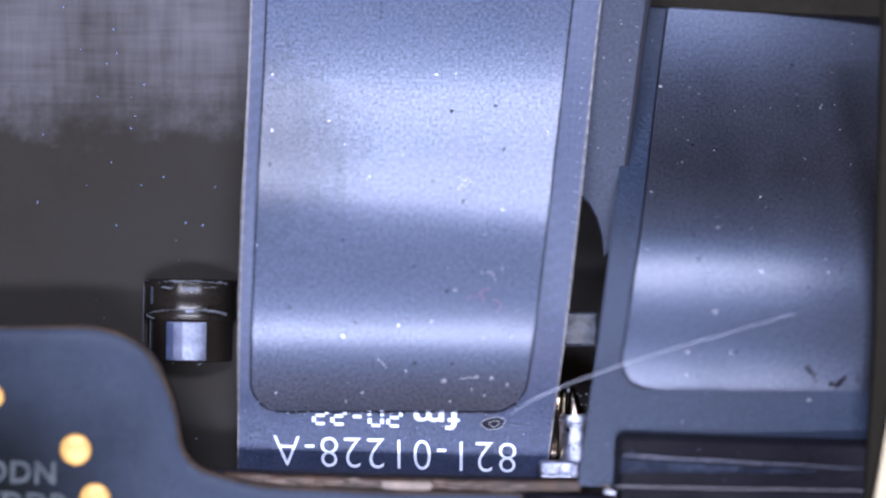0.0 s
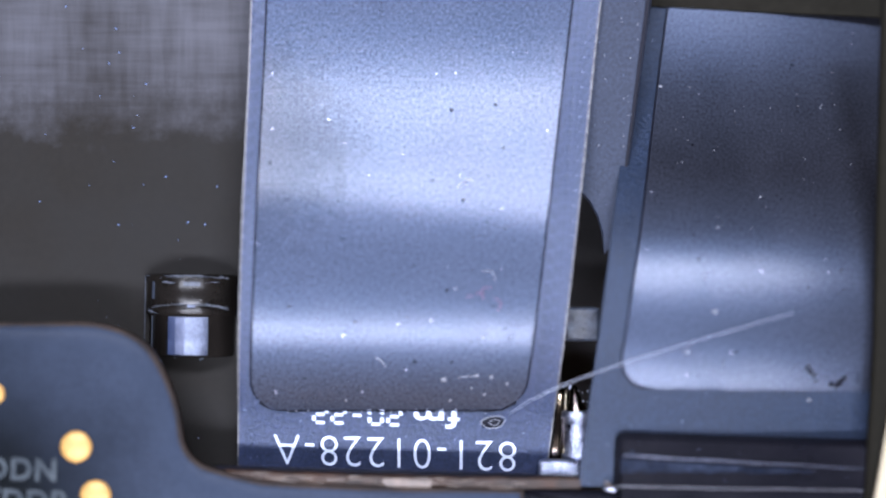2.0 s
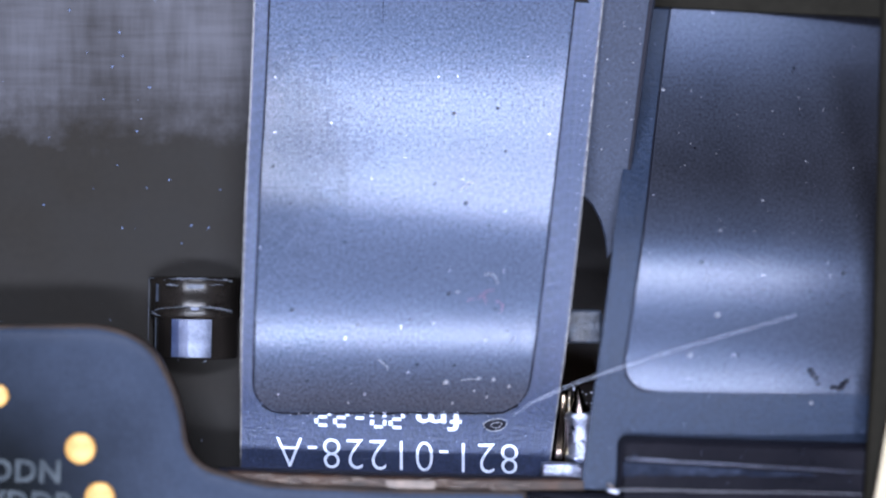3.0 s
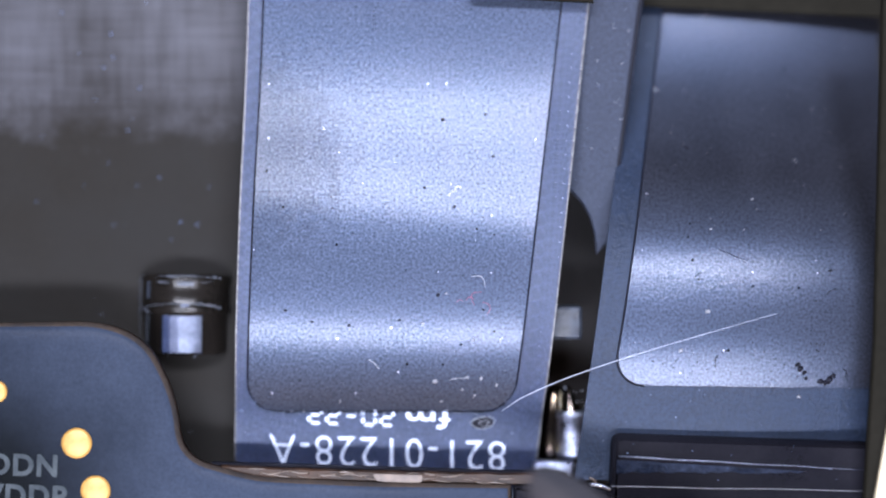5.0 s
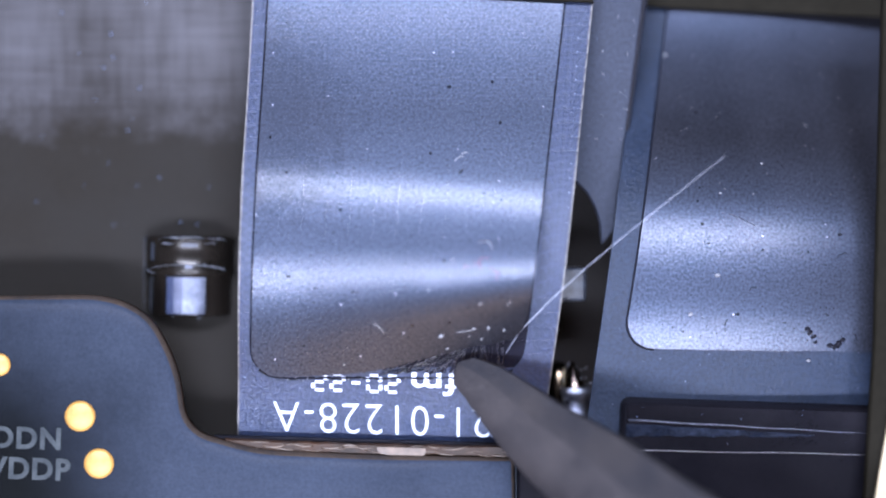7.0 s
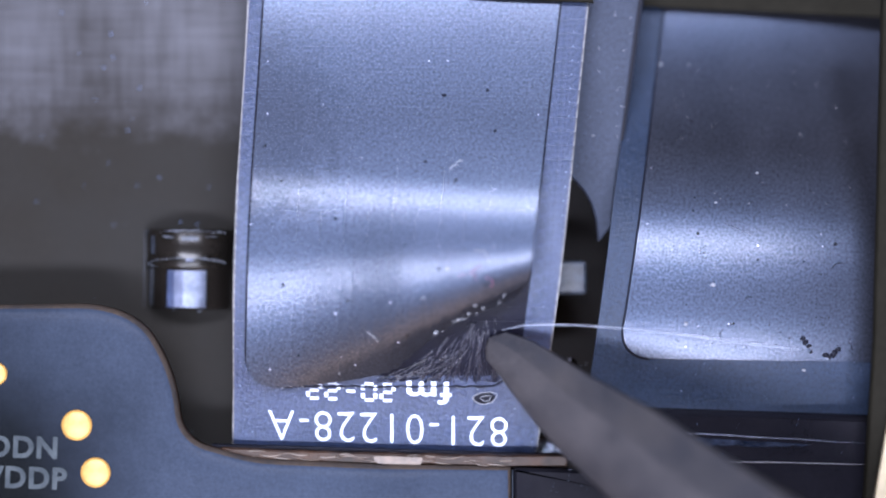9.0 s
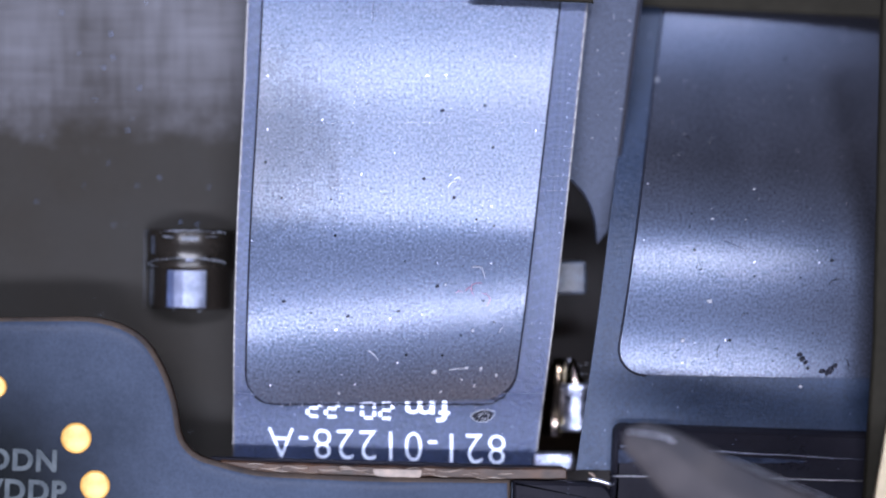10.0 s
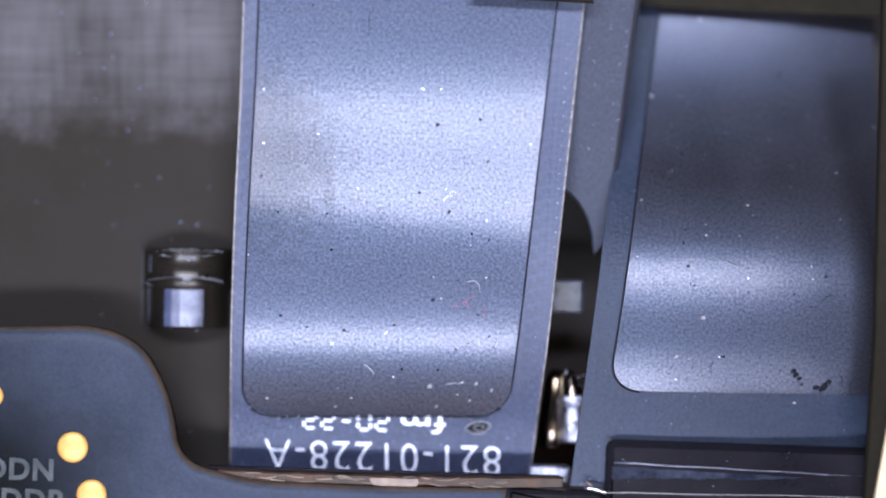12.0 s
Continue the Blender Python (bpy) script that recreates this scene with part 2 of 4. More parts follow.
M_CREAM = surface("cream_paint", (0.3397, 0.2936, 0.1961), (0.3628, 0.3149, 0.2167), 0.7, 0.0, 3, 0.2, 0.01)


# ---- builders; all in millimetres ----
def part(name, bm, material, parent=None, label="", smooth=True, pose_mm=None):
    me = bpy.data.meshes.new(name)
    bmesh.ops.scale(bm, vec=(MM, MM, MM), verts=bm.verts)
    bm.normal_update()
    for f in bm.faces:
        f.smooth = smooth
    bm.to_mesh(me)
    bm.free()
    for m in material if isinstance(material, (list, tuple)) else [material]:
        me.materials.append(m)
    ob = new(name, me)
    if parent:
        ob.parent = parent
    if label:
        tagged(ob, label)
    if pose_mm is not None:
        ob.matrix_basis = pose_mm
    return ob


def thing(name, label, category, kind="", group=""):
    return tagged(new(name), label, category, group, kind)


def mpose(x, y, z, rx=0, ry=0, rz=0):
    return pose(x * MM, y * MM, z * MM, rx, ry, rz)


def slab(points, top, thick, bevel=0.05):
    """A plate with the given outline and a bevelled rim."""
    bm = bmesh.new()
    low = [bm.verts.new((x, y, top - thick)) for x, y in points]
    mid = [bm.verts.new((x, y, top - bevel)) for x, y in points]
    n = len(points)
    c = Vector((sum(p[0] for p in points) / n, sum(p[1] for p in points) / n))
    high = []  # the upper face, crisp against its bevel
    for i, p in enumerate(points):
        a, b = Vector(points[i - 1]), Vector(points[(i + 1) % n])
        d = (b - a).normalized()
        nrm = Vector((-d.y, d.x))
        area = sum(points[k - 1][0] * points[k][1] - points[k][0] * points[k - 1][1] for k in range(n))
        if area < 0:
            nrm = -nrm
        high.append(bm.verts.new((p[0] + nrm.x * bevel, p[1] + nrm.y * bevel, top)))
    bm.faces.new(high)
    bm.faces.new(low[::-1])
    for i in range(n):
        j = (i + 1) % n
        bm.faces.new((low[i], low[j], mid[j], mid[i]))
        bm.faces.new((mid[i], mid[j], high[j], high[i]))
    for e in bm.edges:
        if len(e.link_faces) == 2 and any(len(f.verts) != 4 or f.verts[0] in high and f.verts[2] in high for f in e.link_faces):
            e.smooth = False
    bmesh.ops.recalc_face_normals(bm, faces=bm.faces)
    return bm


def domed(points, top, thick, rim):
    """A plate whose rim rounds off softly; rim: distance inwards and depth. Materials: face, worn edge, flank."""
    n = len(points)
    area = sum(points[k - 1][0] * points[k][1] - points[k][0] * points[k - 1][1] for k in range(n))
    bm = bmesh.new()
    rings = [[bm.verts.new((x, y, top - thick)) for x, y in points]]
    for inwards, depth in rim:
        ring = []
        for i, p in enumerate(points):
            d = (Vector(points[(i + 1) % n]) - Vector(points[i - 1])).normalized() * (1 if area > 0 else -1)
            ring.append(bm.verts.new((p[0] - d.y * inwards, p[1] + d.x * inwards, top - depth)))
        rings.append(ring)
    bm.faces.new(rings[0][::-1])
    for a, b in zip(rings, rings[1:]):
        for i in range(n):
            bm.faces.new((a[i], a[(i + 1) % n], b[(i + 1) % n], b[i])).material_index = 2 if a is rings[0] else 1 if a is rings[1] else 0
    for e in bm.faces.new(rings[-1]).edges:
        e.smooth = False
    bmesh.ops.recalc_face_normals(bm, faces=bm.faces)
    return bm


def rounded(points, radii, steps=6):
    """The outline with its corners rounded."""
    out = []
    n = len(points)
    for i, p in enumerate(points):
        r = radii[i] if isinstance(radii, (list, tuple)) else radii
        if r <= 0:
            out.append(tuple(p))
            continue
        p = Vector(p)
        a, b = (Vector(points[i - 1]) - p), (Vector(points[(i + 1) % n]) - p)
        a, b = p + a.normalized() * min(r, a.length * 0.48), p + b.normalized() * min(r, b.length * 0.48)
        for k in range(steps + 1):
            t = k / steps
            q = a * (1 - t) ** 2 + p * (0.9 * 2 * t * (1 - t)) + (a + b) * 0.5 * (0.1 * 2 * t * (1 - t)) + b * t ** 2
            out.append((q.x, q.y))
    return out


def lathe(profile, axis="y", sides=28):
    """A turned body; profile: (along, radius)."""
    bm = bmesh.new()
    rings = []
    for s, r in profile:
        ring = []
        for k in range(sides):
            a = 2 * math.pi * k / sides
            u, v = r * math.cos(a), r * math.sin(a)
            ring.append(bm.verts.new((u, s, v) if axis == "y" else (s, u, v) if axis == "x" else (u, v, s)))
        rings.append(ring)
    for a, b in zip(rings, rings[1:]):
        for k in range(sides):
            bm.faces.new((a[k], a[(k + 1) % sides], b[(k + 1) % sides], b[k]))
    bm.faces.new(rings[0][::-1])
    bm.faces.new(rings[-1])
    bmesh.ops.recalc_face_normals(bm, faces=bm.faces)
    return bm


def box(x0, x1, y0, y1, z0, z1, bevel=0.04):
    bm = bmesh.new()
    bmesh.ops.create_cube(bm, size=1)
    for v in bm.verts:
        v.co = ((x0 + x1) / 2 + v.co.x * (x1 - x0), (y0 + y1) / 2 + v.co.y * (y1 - y0), (z0 + z1) / 2 + v.co.z * (z1 - z0))
    if bevel:
        bmesh.ops.bevel(bm, geom=bm.edges, offset=bevel, segments=2, affect="EDGES", profile=0.6)
    return bm


def tube(points, radius, sides=6):
    """A thin fibre along the points."""
    bm = bmesh.new()
    pts = [Vector(p) for p in points]
    rings = []
    for i, p in enumerate(pts):
        d = (pts[min(i + 1, len(pts) - 1)] - pts[max(i - 1, 0)]).normalized()
        side = d.cross(Vector((0, 0, 1))).normalized()
        up = side.cross(d)
        r = radius if isinstance(radius, float) else radius[i]
        rings.append([bm.verts.new(p + (side * math.cos(a) + up * math.sin(a)) * r)
                      for a in (2 * math.pi * k / sides for k in range(sides))])
    for a, b in zip(rings, rings[1:]):
        for k in range(sides):
            bm.faces.new((a[k], a[(k + 1) % sides], b[(k + 1) % sides], b[k]))
    bm.faces.new(rings[0][::-1])
    bm.faces.new(rings[-1])
    bmesh.ops.recalc_face_normals(bm, faces=bm.faces)
    return bm


def chip(size):
    bm = bmesh.new()
    bmesh.ops.create_icosphere(bm, subdivisions=1, radius=size)
    for v in bm.verts:
        v.co = (v.co.x * (1 + 0.5 * noise.noise(v.co * 9 / size * 0.2)), v.co.y * (0.7 + 0.3 * noise.noise(v.co * 31 + Vector((size * 97, 0, 0)))), v.co.z * 0.35)
    return bm


def skirt(bm, thick):
    """Gives a sheet its thickness, with crisp rims."""
    for e in [e for e in bm.edges if e.is_boundary]:
        a, b = e.verts
        low = [bm.verts.new((v.co.x, v.co.y, v.co.z - thick)) for v in (a, b)]
        high = [bm.verts.new(v.co) for v in (a, b)]
        bm.faces.new((high[0], high[1], low[1], low[0]))


def sliver(length, r, bend=0.2):
    return tube([(length * (k / 6 - 0.5), bend * length * math.sin(math.pi * k / 6), 0) for k in range(7)], [r * (0.4 + 0.6 * math.sin(math.pi * (k + 0.5) / 7)) for k in range(7)], 5)


def arched(width, y0, y1, radius, thick, nx=10, ny=4):
    """A curved plate that wraps part of a barrel lying along y."""
    bm = bmesh.new()
    grid = []
    for j in range(ny + 1):
        row = []
        for i in range(nx + 1):
            a = (i / nx - 0.5) * width / radius
            row.append(bm.verts.new((radius * math.sin(a), y0 + (y1 - y0) * j / ny, radius * math.cos(a))))
        grid.append(row)
    for j in range(ny):
        for i in range(nx):
            bm.faces.new((grid[j][i], grid[j][i + 1], grid[j + 1][i + 1], grid[j + 1][i]))
    skirt(bm, thick)
    return bm


def lettering(name, text, height, material, parent, m, spacing=1.0, stretch=1.0, bold=0.0):
    """Printed characters, turned into a mesh that lies a hair above its support."""
    cu = bpy.data.curves.new(name, "FONT")
    cu.body, cu.size, cu.align_x, cu.align_y = text, height * MM / 0.72, "CENTER", "CENTER"
    cu.space_character, cu.extrude, cu.resolution_u, cu.offset = spacing, 0.004 * MM, 4, bold * MM
    tmp = new(name + "_outline", cu)
    dg = bpy.context.evaluated_depsgraph_get()
    me = bpy.data.meshes.new_from_object(tmp.evaluated_get(dg))
    bpy.data.objects.remove(tmp)
    me.transform(Matrix.Diagonal((stretch, 1, 1, 1)))
    me.materials.clear()
    me.materials.append(material)
    ob = new(name, me)
    ob.parent = parent
    ob.matrix_basis = m
    return ob


# ---- the stage: black housing that carries everything ----
bits = random.Random(11)
chassis = thing("chassis", "matt black anodised metal housing with dust specks", "housing", "structure")
part("floor_plate", box(-26, 26, -20, 20, -6.2, -5.2, 0.1), M_BLACK, chassis)
part("raised_deck", slab([(-18.85, 12.88), (-4.59, 12.88), (-4.94, -9.72), (-18.85, -9.72)], -3.2, 2.2, 0.25), M_DUSTY, chassis,
     "black deck with a dusty grey patch beside the cables")

for x, y, size in ((-11.72, 7.27, 0.09), (-10.22, 6.61, 0.10), (-10.12, 5.9, 0.06), (-10.43, 5.58, 0.09), (-9.32, 4.96, 0.10), (-9.70, 3.65, 0.08), (-12.33, 3.46, 0.07), (-12.50, 1.44, 0.08), (-8.07, 0.83, 0.09), (-7.56, 0.76, 0.08),
                   (-8.36, 0.30, 0.09), (-10.29, 2.64, 0.07), (-11.02, 1.93, 0.07), (-8.73, 2.19, 0.07), (-10.14, 0.75, 0.07), (-9.75, 0.74, 0.05), (-10.7, 4.6, 0.05), (-7.2, 1.9, 0.05), (-9.4, 1.95, 0.05), (-11.2, 6.0, 0.05), (-10.75, -1.5, 0.05)):
    part("dust_speck", chip(size * bits.uniform(0.3, 0.75)), M_SPECK, chassis, pose_mm=mpose(x, y, -3.19, 0, 0, 40 * x))

# ---- hinge posts under the cables ----
posts = thing("hinge_posts", "black hinge barrel with a bright metal face and a pale block", "hinge")
barrel = part("barrel", lathe([(-1.25, 1.20), (-1.2, 1.28), (-0.05, 1.28), (0.0, 1.40), (0.12, 1.42), (0.2, 1.36), (0.9, 1.36), (1.05, 1.42), (1.15, 1.40), (1.2, 1.25)], "y"),
     M_BARREL, posts, pose_mm=mpose(*(-7.90, -1.950, -3.30), 0, 0, -1))
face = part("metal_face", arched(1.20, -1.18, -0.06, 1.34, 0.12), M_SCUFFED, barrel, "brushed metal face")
# strips in two tones paint the face's reflection fading to the left
part("shaded_strip", arched(0.24, -1.17, -0.07, 1.352, 0.05), M_FACE_SHADE, face, "dark blue strip, painted shade of the face", pose_mm=pose(0, 0, 0, 0, -21, 0))
part("half_shade_strip", arched(0.30, -1.17, -0.07, 1.350, 0.05), M_HALF_SHADE, face, "bluish strip, painted half-shade of the face", pose_mm=pose(0, 0, 0, 0, -10.5, 0))
# glints: thin pale plates added where the barrel reflects the lamps
part("side_glint", arched(0.10, 0.45, 1.0, 1.385, 0.02), M_FACE, barrel, "pale glint", pose_mm=pose(0, 0, 0, 0, -52, 0))
part("side_glint", arched(0.06, -1.15, 0.2, 1.30, 0.02), M_PALE, barrel, "pale glint", pose_mm=pose(0, 0, 0, 0, -62, 0))
part("top_glint", arched(0.5, 0.86, 0.97, 1.385, 0.02), M_FACE, barrel, "pale glint", pose_mm=pose(0, 0, 0, 0, 4, 0))
part("rim_glint", arched(0.24, 0.22, 0.31, 1.40, 0.02), M_SCUFFED, barrel, "bright glint", pose_mm=pose(0, 0, 0, 0, 4, 0))
for rx, ry, y in ((1.18, 0.17, 0.16), (1.22, 0.10, 1.05)):
    for k in range(6):
        a0, span = bits.uniform(0, 2 * math.pi), bits.uniform(0.3, 0.9)
        thick = bits.uniform(0.006, 0.022)
        part("rim", tube([(rx * math.cos(a), y + ry * math.sin(a) + bits.uniform(-0.02, 0.02), 1.40) for a in (a0 + span * i / 7 for i in range(8))],
                         [thick * (0.3 + math.sin(math.pi * (i + 0.5) / 8)) for i in range(8)], 5), M_FACE, barrel, "worn shiny rim")
# smaller glints, added as short pale tubes
for k in range(14):
    part("glint", tube([(0, 0, 0), (bits.uniform(-0.12, 0.12), bits.uniform(-0.05, 0.05), 0.01)], bits.uniform(0.012, 0.028), 5), M_PALE, barrel,
         pose_mm=mpose(bits.uniform(-1.1, 1.15), bits.choice((-1.2, 0.3, 0.12, 1.1)) + bits.uniform(-0.06, 0.06), 1.40))
for pts in ([(-1.36, -1.2 + 2.3 * k / 8, 0.55) for k in range(9)], [(-1.36 + 2.6 * k / 12, 1.13 + 0.05 * math.sin(k * 0.26), 0.6 + 0.5 * math.sin(k * 0.26)) for k in range(13)],
            [(1.15 * math.cos(a), 0.14 + 0.17 * math.sin(a), 1.40) for a in (0.3 + 2.5 * k / 14 for k in range(15))]):
    part("seam", tube(pts, 0.012, 5), M_PALE, barrel, "faint pale seam")
part("block", box(-0.55, 0.5, -0.5, 0.5, -0.5, 0.5, 0.12), M_MOTTLED, posts, "pale translucent plastic block", pose_mm=mpose(*(3.726, -2.225, -2.60)))

# ---- steel screw in the gap between the cables ----
screw = thing("screw", "shiny steel and brass screw between the two cables", "screw")
part("shaft", lathe([(-0.80, 0.40), (-0.72, 0.50), (-0.62, 0.50), (-0.56, 0.44), (0.42, 0.44), (0.48, 0.50), (0.62, 0.50), (0.7, 0.40)], "y"),
     M_CRUSHED, screw, "crumpled bright steel body", pose_mm=mpose(*(3.940, -5.575, -2.40)))
part("tip", lathe([(-0.5, 0.36), (-0.3, 0.34), (0.1, 0.16), (0.35, 0.10), (0.45, 0.03)], "y", 16), M_GLOSS_METAL, screw, "dark pointed tip", pose_mm=mpose(*(3.849, -4.588, -2.30), 0, 0, 6))
part("side_pin", lathe([(-0.25, 0.05), (-0.2, 0.09), (0.2, 0.09), (0.25, 0.05)], "x", 12), M_STEEL, screw, pose_mm=mpose(*(4.222, -5.011, -2.20), 0, 0, -14))
part("sleeve", lathe([(-1.25, 0.26), (-1.15, 0.34), (-0.6, 0.38), (0.4, 0.36), (0.9, 0.30), (1.2, 0.16)], "y", 20), M_GLOSS_METAL, screw, "dark polished sleeve", pose_mm=mpose(*(3.334, -5.338, -2.70), 0, 0, -4))
part("wire", tube([(0.05 * math.sin(k * 0.5), 2.1 * (k / 10 - 0.5), 0.04 * math.sin(k)) for k in range(11)], 0.035, 8), M_BRASS, screw, "thin brass wire", pose_mm=mpose(*(3.542, -5.348, -2.35), 0, 0, -5))
foot = thing("contact_foot", "bright crumpled metal foot beside the cable end", "contact")
part("block", box(-0.64, 0.64, -0.28, 0.26, -0.3, 0.3, 0.14), M_CRUSHED, foot, pose_mm=mpose(*(3.355, -6.641, -2.00)))
part("lip", tube([(-0.6 + 1.2 * k / 8, 0.02 * math.sin(k * 2), 0) for k in range(9)], 0.05, 6), M_STEEL, foot, "shiny rolled lip", pose_mm=mpose(*(3.344, -6.841, -1.75)))
for k in range(10):
    part("burr", chip(bits.uniform(0.02, 0.05)), M_STEEL, screw, pose_mm=mpose(*(3.913, -4.273, -2.20)) @ mpose(bits.uniform(-0.45, 0.45), bits.uniform(-0.6, 0.3), 0))

# ---- bracket with a rounded cut-out ----
bracket = thing("bracket", "dark blue-grey bracket plate with a rounded cut-out", "bracket")
part("plate", slab([(3.70, 10.1), (6.46, 10.1), (6.03, 7.2), (5.10, 0.36), (4.656, -0.154), (4.588, 0.496), (4.45, 0.975), (4.228, 1.387), (3.90, 1.729), (3.526, 1.934), (2.50, 1.934), (2.67, 10.1)], -2.0, 0.25, 0.04),
     M_FLEX_DARK, bracket)
part("fold_line", slab([(6.28, 10.1), (6.42, 10.1), (5.99, 7.2), (5.08, 0.5), (5.0, 0.5), (5.86, 7.2)], -1.98, 0.05, 0.01), M_LINE, bracket)
for k in range(26):
    y = bits.uniform(2.2, 7.3)
    part("fleck", chip(bits.uniform(0.012, 0.03)), M_FLAKE, bracket, pose_mm=mpose(bits.uniform(3.75, 5.0 + 0.12 * y), y, -1.98, 0, 0, bits.uniform(0, 180)))

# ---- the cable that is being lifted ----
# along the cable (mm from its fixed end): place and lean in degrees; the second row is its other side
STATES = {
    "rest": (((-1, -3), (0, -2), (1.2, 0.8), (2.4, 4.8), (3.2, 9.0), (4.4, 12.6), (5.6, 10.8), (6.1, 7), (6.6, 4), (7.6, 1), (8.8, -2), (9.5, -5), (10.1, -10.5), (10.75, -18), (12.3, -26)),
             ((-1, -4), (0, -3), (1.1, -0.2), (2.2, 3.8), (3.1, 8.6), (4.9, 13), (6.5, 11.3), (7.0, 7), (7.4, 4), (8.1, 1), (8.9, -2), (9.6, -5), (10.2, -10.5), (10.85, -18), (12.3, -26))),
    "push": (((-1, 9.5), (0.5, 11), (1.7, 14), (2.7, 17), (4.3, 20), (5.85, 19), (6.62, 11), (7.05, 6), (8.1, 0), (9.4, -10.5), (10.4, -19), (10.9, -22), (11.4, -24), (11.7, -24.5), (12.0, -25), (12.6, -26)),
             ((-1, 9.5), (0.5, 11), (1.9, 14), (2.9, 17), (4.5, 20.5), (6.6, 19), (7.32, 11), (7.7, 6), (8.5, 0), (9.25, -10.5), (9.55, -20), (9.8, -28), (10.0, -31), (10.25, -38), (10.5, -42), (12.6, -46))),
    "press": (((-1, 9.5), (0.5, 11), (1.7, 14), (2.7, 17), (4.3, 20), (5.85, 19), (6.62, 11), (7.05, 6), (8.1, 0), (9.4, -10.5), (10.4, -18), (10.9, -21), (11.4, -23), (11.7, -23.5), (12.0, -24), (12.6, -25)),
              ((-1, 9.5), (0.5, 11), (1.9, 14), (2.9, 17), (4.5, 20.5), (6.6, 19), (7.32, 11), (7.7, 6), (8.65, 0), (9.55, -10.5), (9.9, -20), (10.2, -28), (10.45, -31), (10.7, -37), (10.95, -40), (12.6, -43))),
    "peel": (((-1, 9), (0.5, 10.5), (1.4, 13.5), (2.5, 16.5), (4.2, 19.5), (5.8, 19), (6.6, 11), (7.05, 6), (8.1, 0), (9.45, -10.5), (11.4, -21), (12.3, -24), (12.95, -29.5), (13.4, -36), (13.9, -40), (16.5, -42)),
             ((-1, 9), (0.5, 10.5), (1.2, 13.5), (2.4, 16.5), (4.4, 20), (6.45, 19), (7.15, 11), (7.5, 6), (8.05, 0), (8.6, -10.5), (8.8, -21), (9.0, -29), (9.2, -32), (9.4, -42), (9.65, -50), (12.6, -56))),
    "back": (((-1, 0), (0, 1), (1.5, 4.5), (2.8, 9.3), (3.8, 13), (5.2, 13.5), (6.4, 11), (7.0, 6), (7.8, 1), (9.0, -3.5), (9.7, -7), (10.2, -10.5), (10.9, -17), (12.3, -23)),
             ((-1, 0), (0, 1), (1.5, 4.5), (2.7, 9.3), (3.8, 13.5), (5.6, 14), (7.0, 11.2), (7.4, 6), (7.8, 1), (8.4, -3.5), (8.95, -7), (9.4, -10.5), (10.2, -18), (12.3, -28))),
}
TIMELINE = [(0.0, "rest"), (5.5, "rest"), (5.7, ("rest", "press", 0.5)), (5.8, ("rest", "press", 0.8)), (6.0, "press"), (6.55, "press"), (7.0, "push"), (7.2, ("push", "peel", 0.02)), (7.45, ("push", "peel", 0.12)),
            (7.75, ("push", "peel", 0.45)), (8.3, ("push", "peel", 0.85)), (8.8, "peel"), (9.3, "peel"), (9.85, "peel"), (10.0, "back"), (10.25, "back"),
            (10.5, ("back", "rest", 0.3)), (11.1, ("back", "rest", 0.8)), (11.4, "rest"), (12.0, "rest")]
TOP_Y, LENGTH = 8.50, 16.20
TAIL = ((12.9, -20), (13.3, -14), (13.8, -16), (14.4, -19), (15.2, -24))
BACKING = {"rest": STATES["rest"][0] + TAIL, "back": STATES["back"][0] + TAIL,
           "press": STATES["push"][0][:10] + ((10.4, -19), (11.0, -22), (11.6, -24), (12.4, -27)) + TAIL,
           "push": STATES["push"][0][:10] + ((10.4, -19), (11.0, -22), (11.6, -24), (12.4, -27)) + TAIL}


def ease(x, a, b):
    """From 0 at a to 1 at b."""
    u = np.clip((x - a) / (b - a), 0.0, 1.0)
    return u * u * (3 - 2 * u)


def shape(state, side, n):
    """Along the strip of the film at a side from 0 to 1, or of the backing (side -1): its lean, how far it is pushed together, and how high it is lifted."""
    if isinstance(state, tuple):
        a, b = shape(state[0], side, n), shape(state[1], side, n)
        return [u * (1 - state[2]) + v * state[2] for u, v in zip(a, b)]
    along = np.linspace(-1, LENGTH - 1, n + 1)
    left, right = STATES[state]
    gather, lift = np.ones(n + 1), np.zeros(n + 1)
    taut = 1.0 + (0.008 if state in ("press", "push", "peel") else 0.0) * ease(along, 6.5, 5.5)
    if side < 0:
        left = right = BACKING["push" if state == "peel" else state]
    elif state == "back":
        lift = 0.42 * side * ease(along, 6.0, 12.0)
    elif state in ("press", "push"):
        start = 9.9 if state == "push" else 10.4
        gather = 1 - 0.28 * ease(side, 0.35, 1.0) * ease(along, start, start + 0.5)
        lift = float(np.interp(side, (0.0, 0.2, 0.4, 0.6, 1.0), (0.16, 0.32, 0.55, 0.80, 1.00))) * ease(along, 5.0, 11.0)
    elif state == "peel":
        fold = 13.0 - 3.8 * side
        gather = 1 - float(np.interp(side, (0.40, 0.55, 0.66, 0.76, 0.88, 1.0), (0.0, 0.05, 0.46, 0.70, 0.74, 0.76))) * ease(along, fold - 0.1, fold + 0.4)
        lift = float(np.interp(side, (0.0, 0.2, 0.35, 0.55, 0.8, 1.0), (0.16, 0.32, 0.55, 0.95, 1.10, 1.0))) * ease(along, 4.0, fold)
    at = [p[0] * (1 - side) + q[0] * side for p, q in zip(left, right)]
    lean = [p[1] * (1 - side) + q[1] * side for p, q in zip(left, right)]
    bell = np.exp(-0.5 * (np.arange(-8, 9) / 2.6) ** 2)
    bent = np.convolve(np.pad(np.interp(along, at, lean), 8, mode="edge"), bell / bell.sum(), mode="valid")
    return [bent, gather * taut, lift]


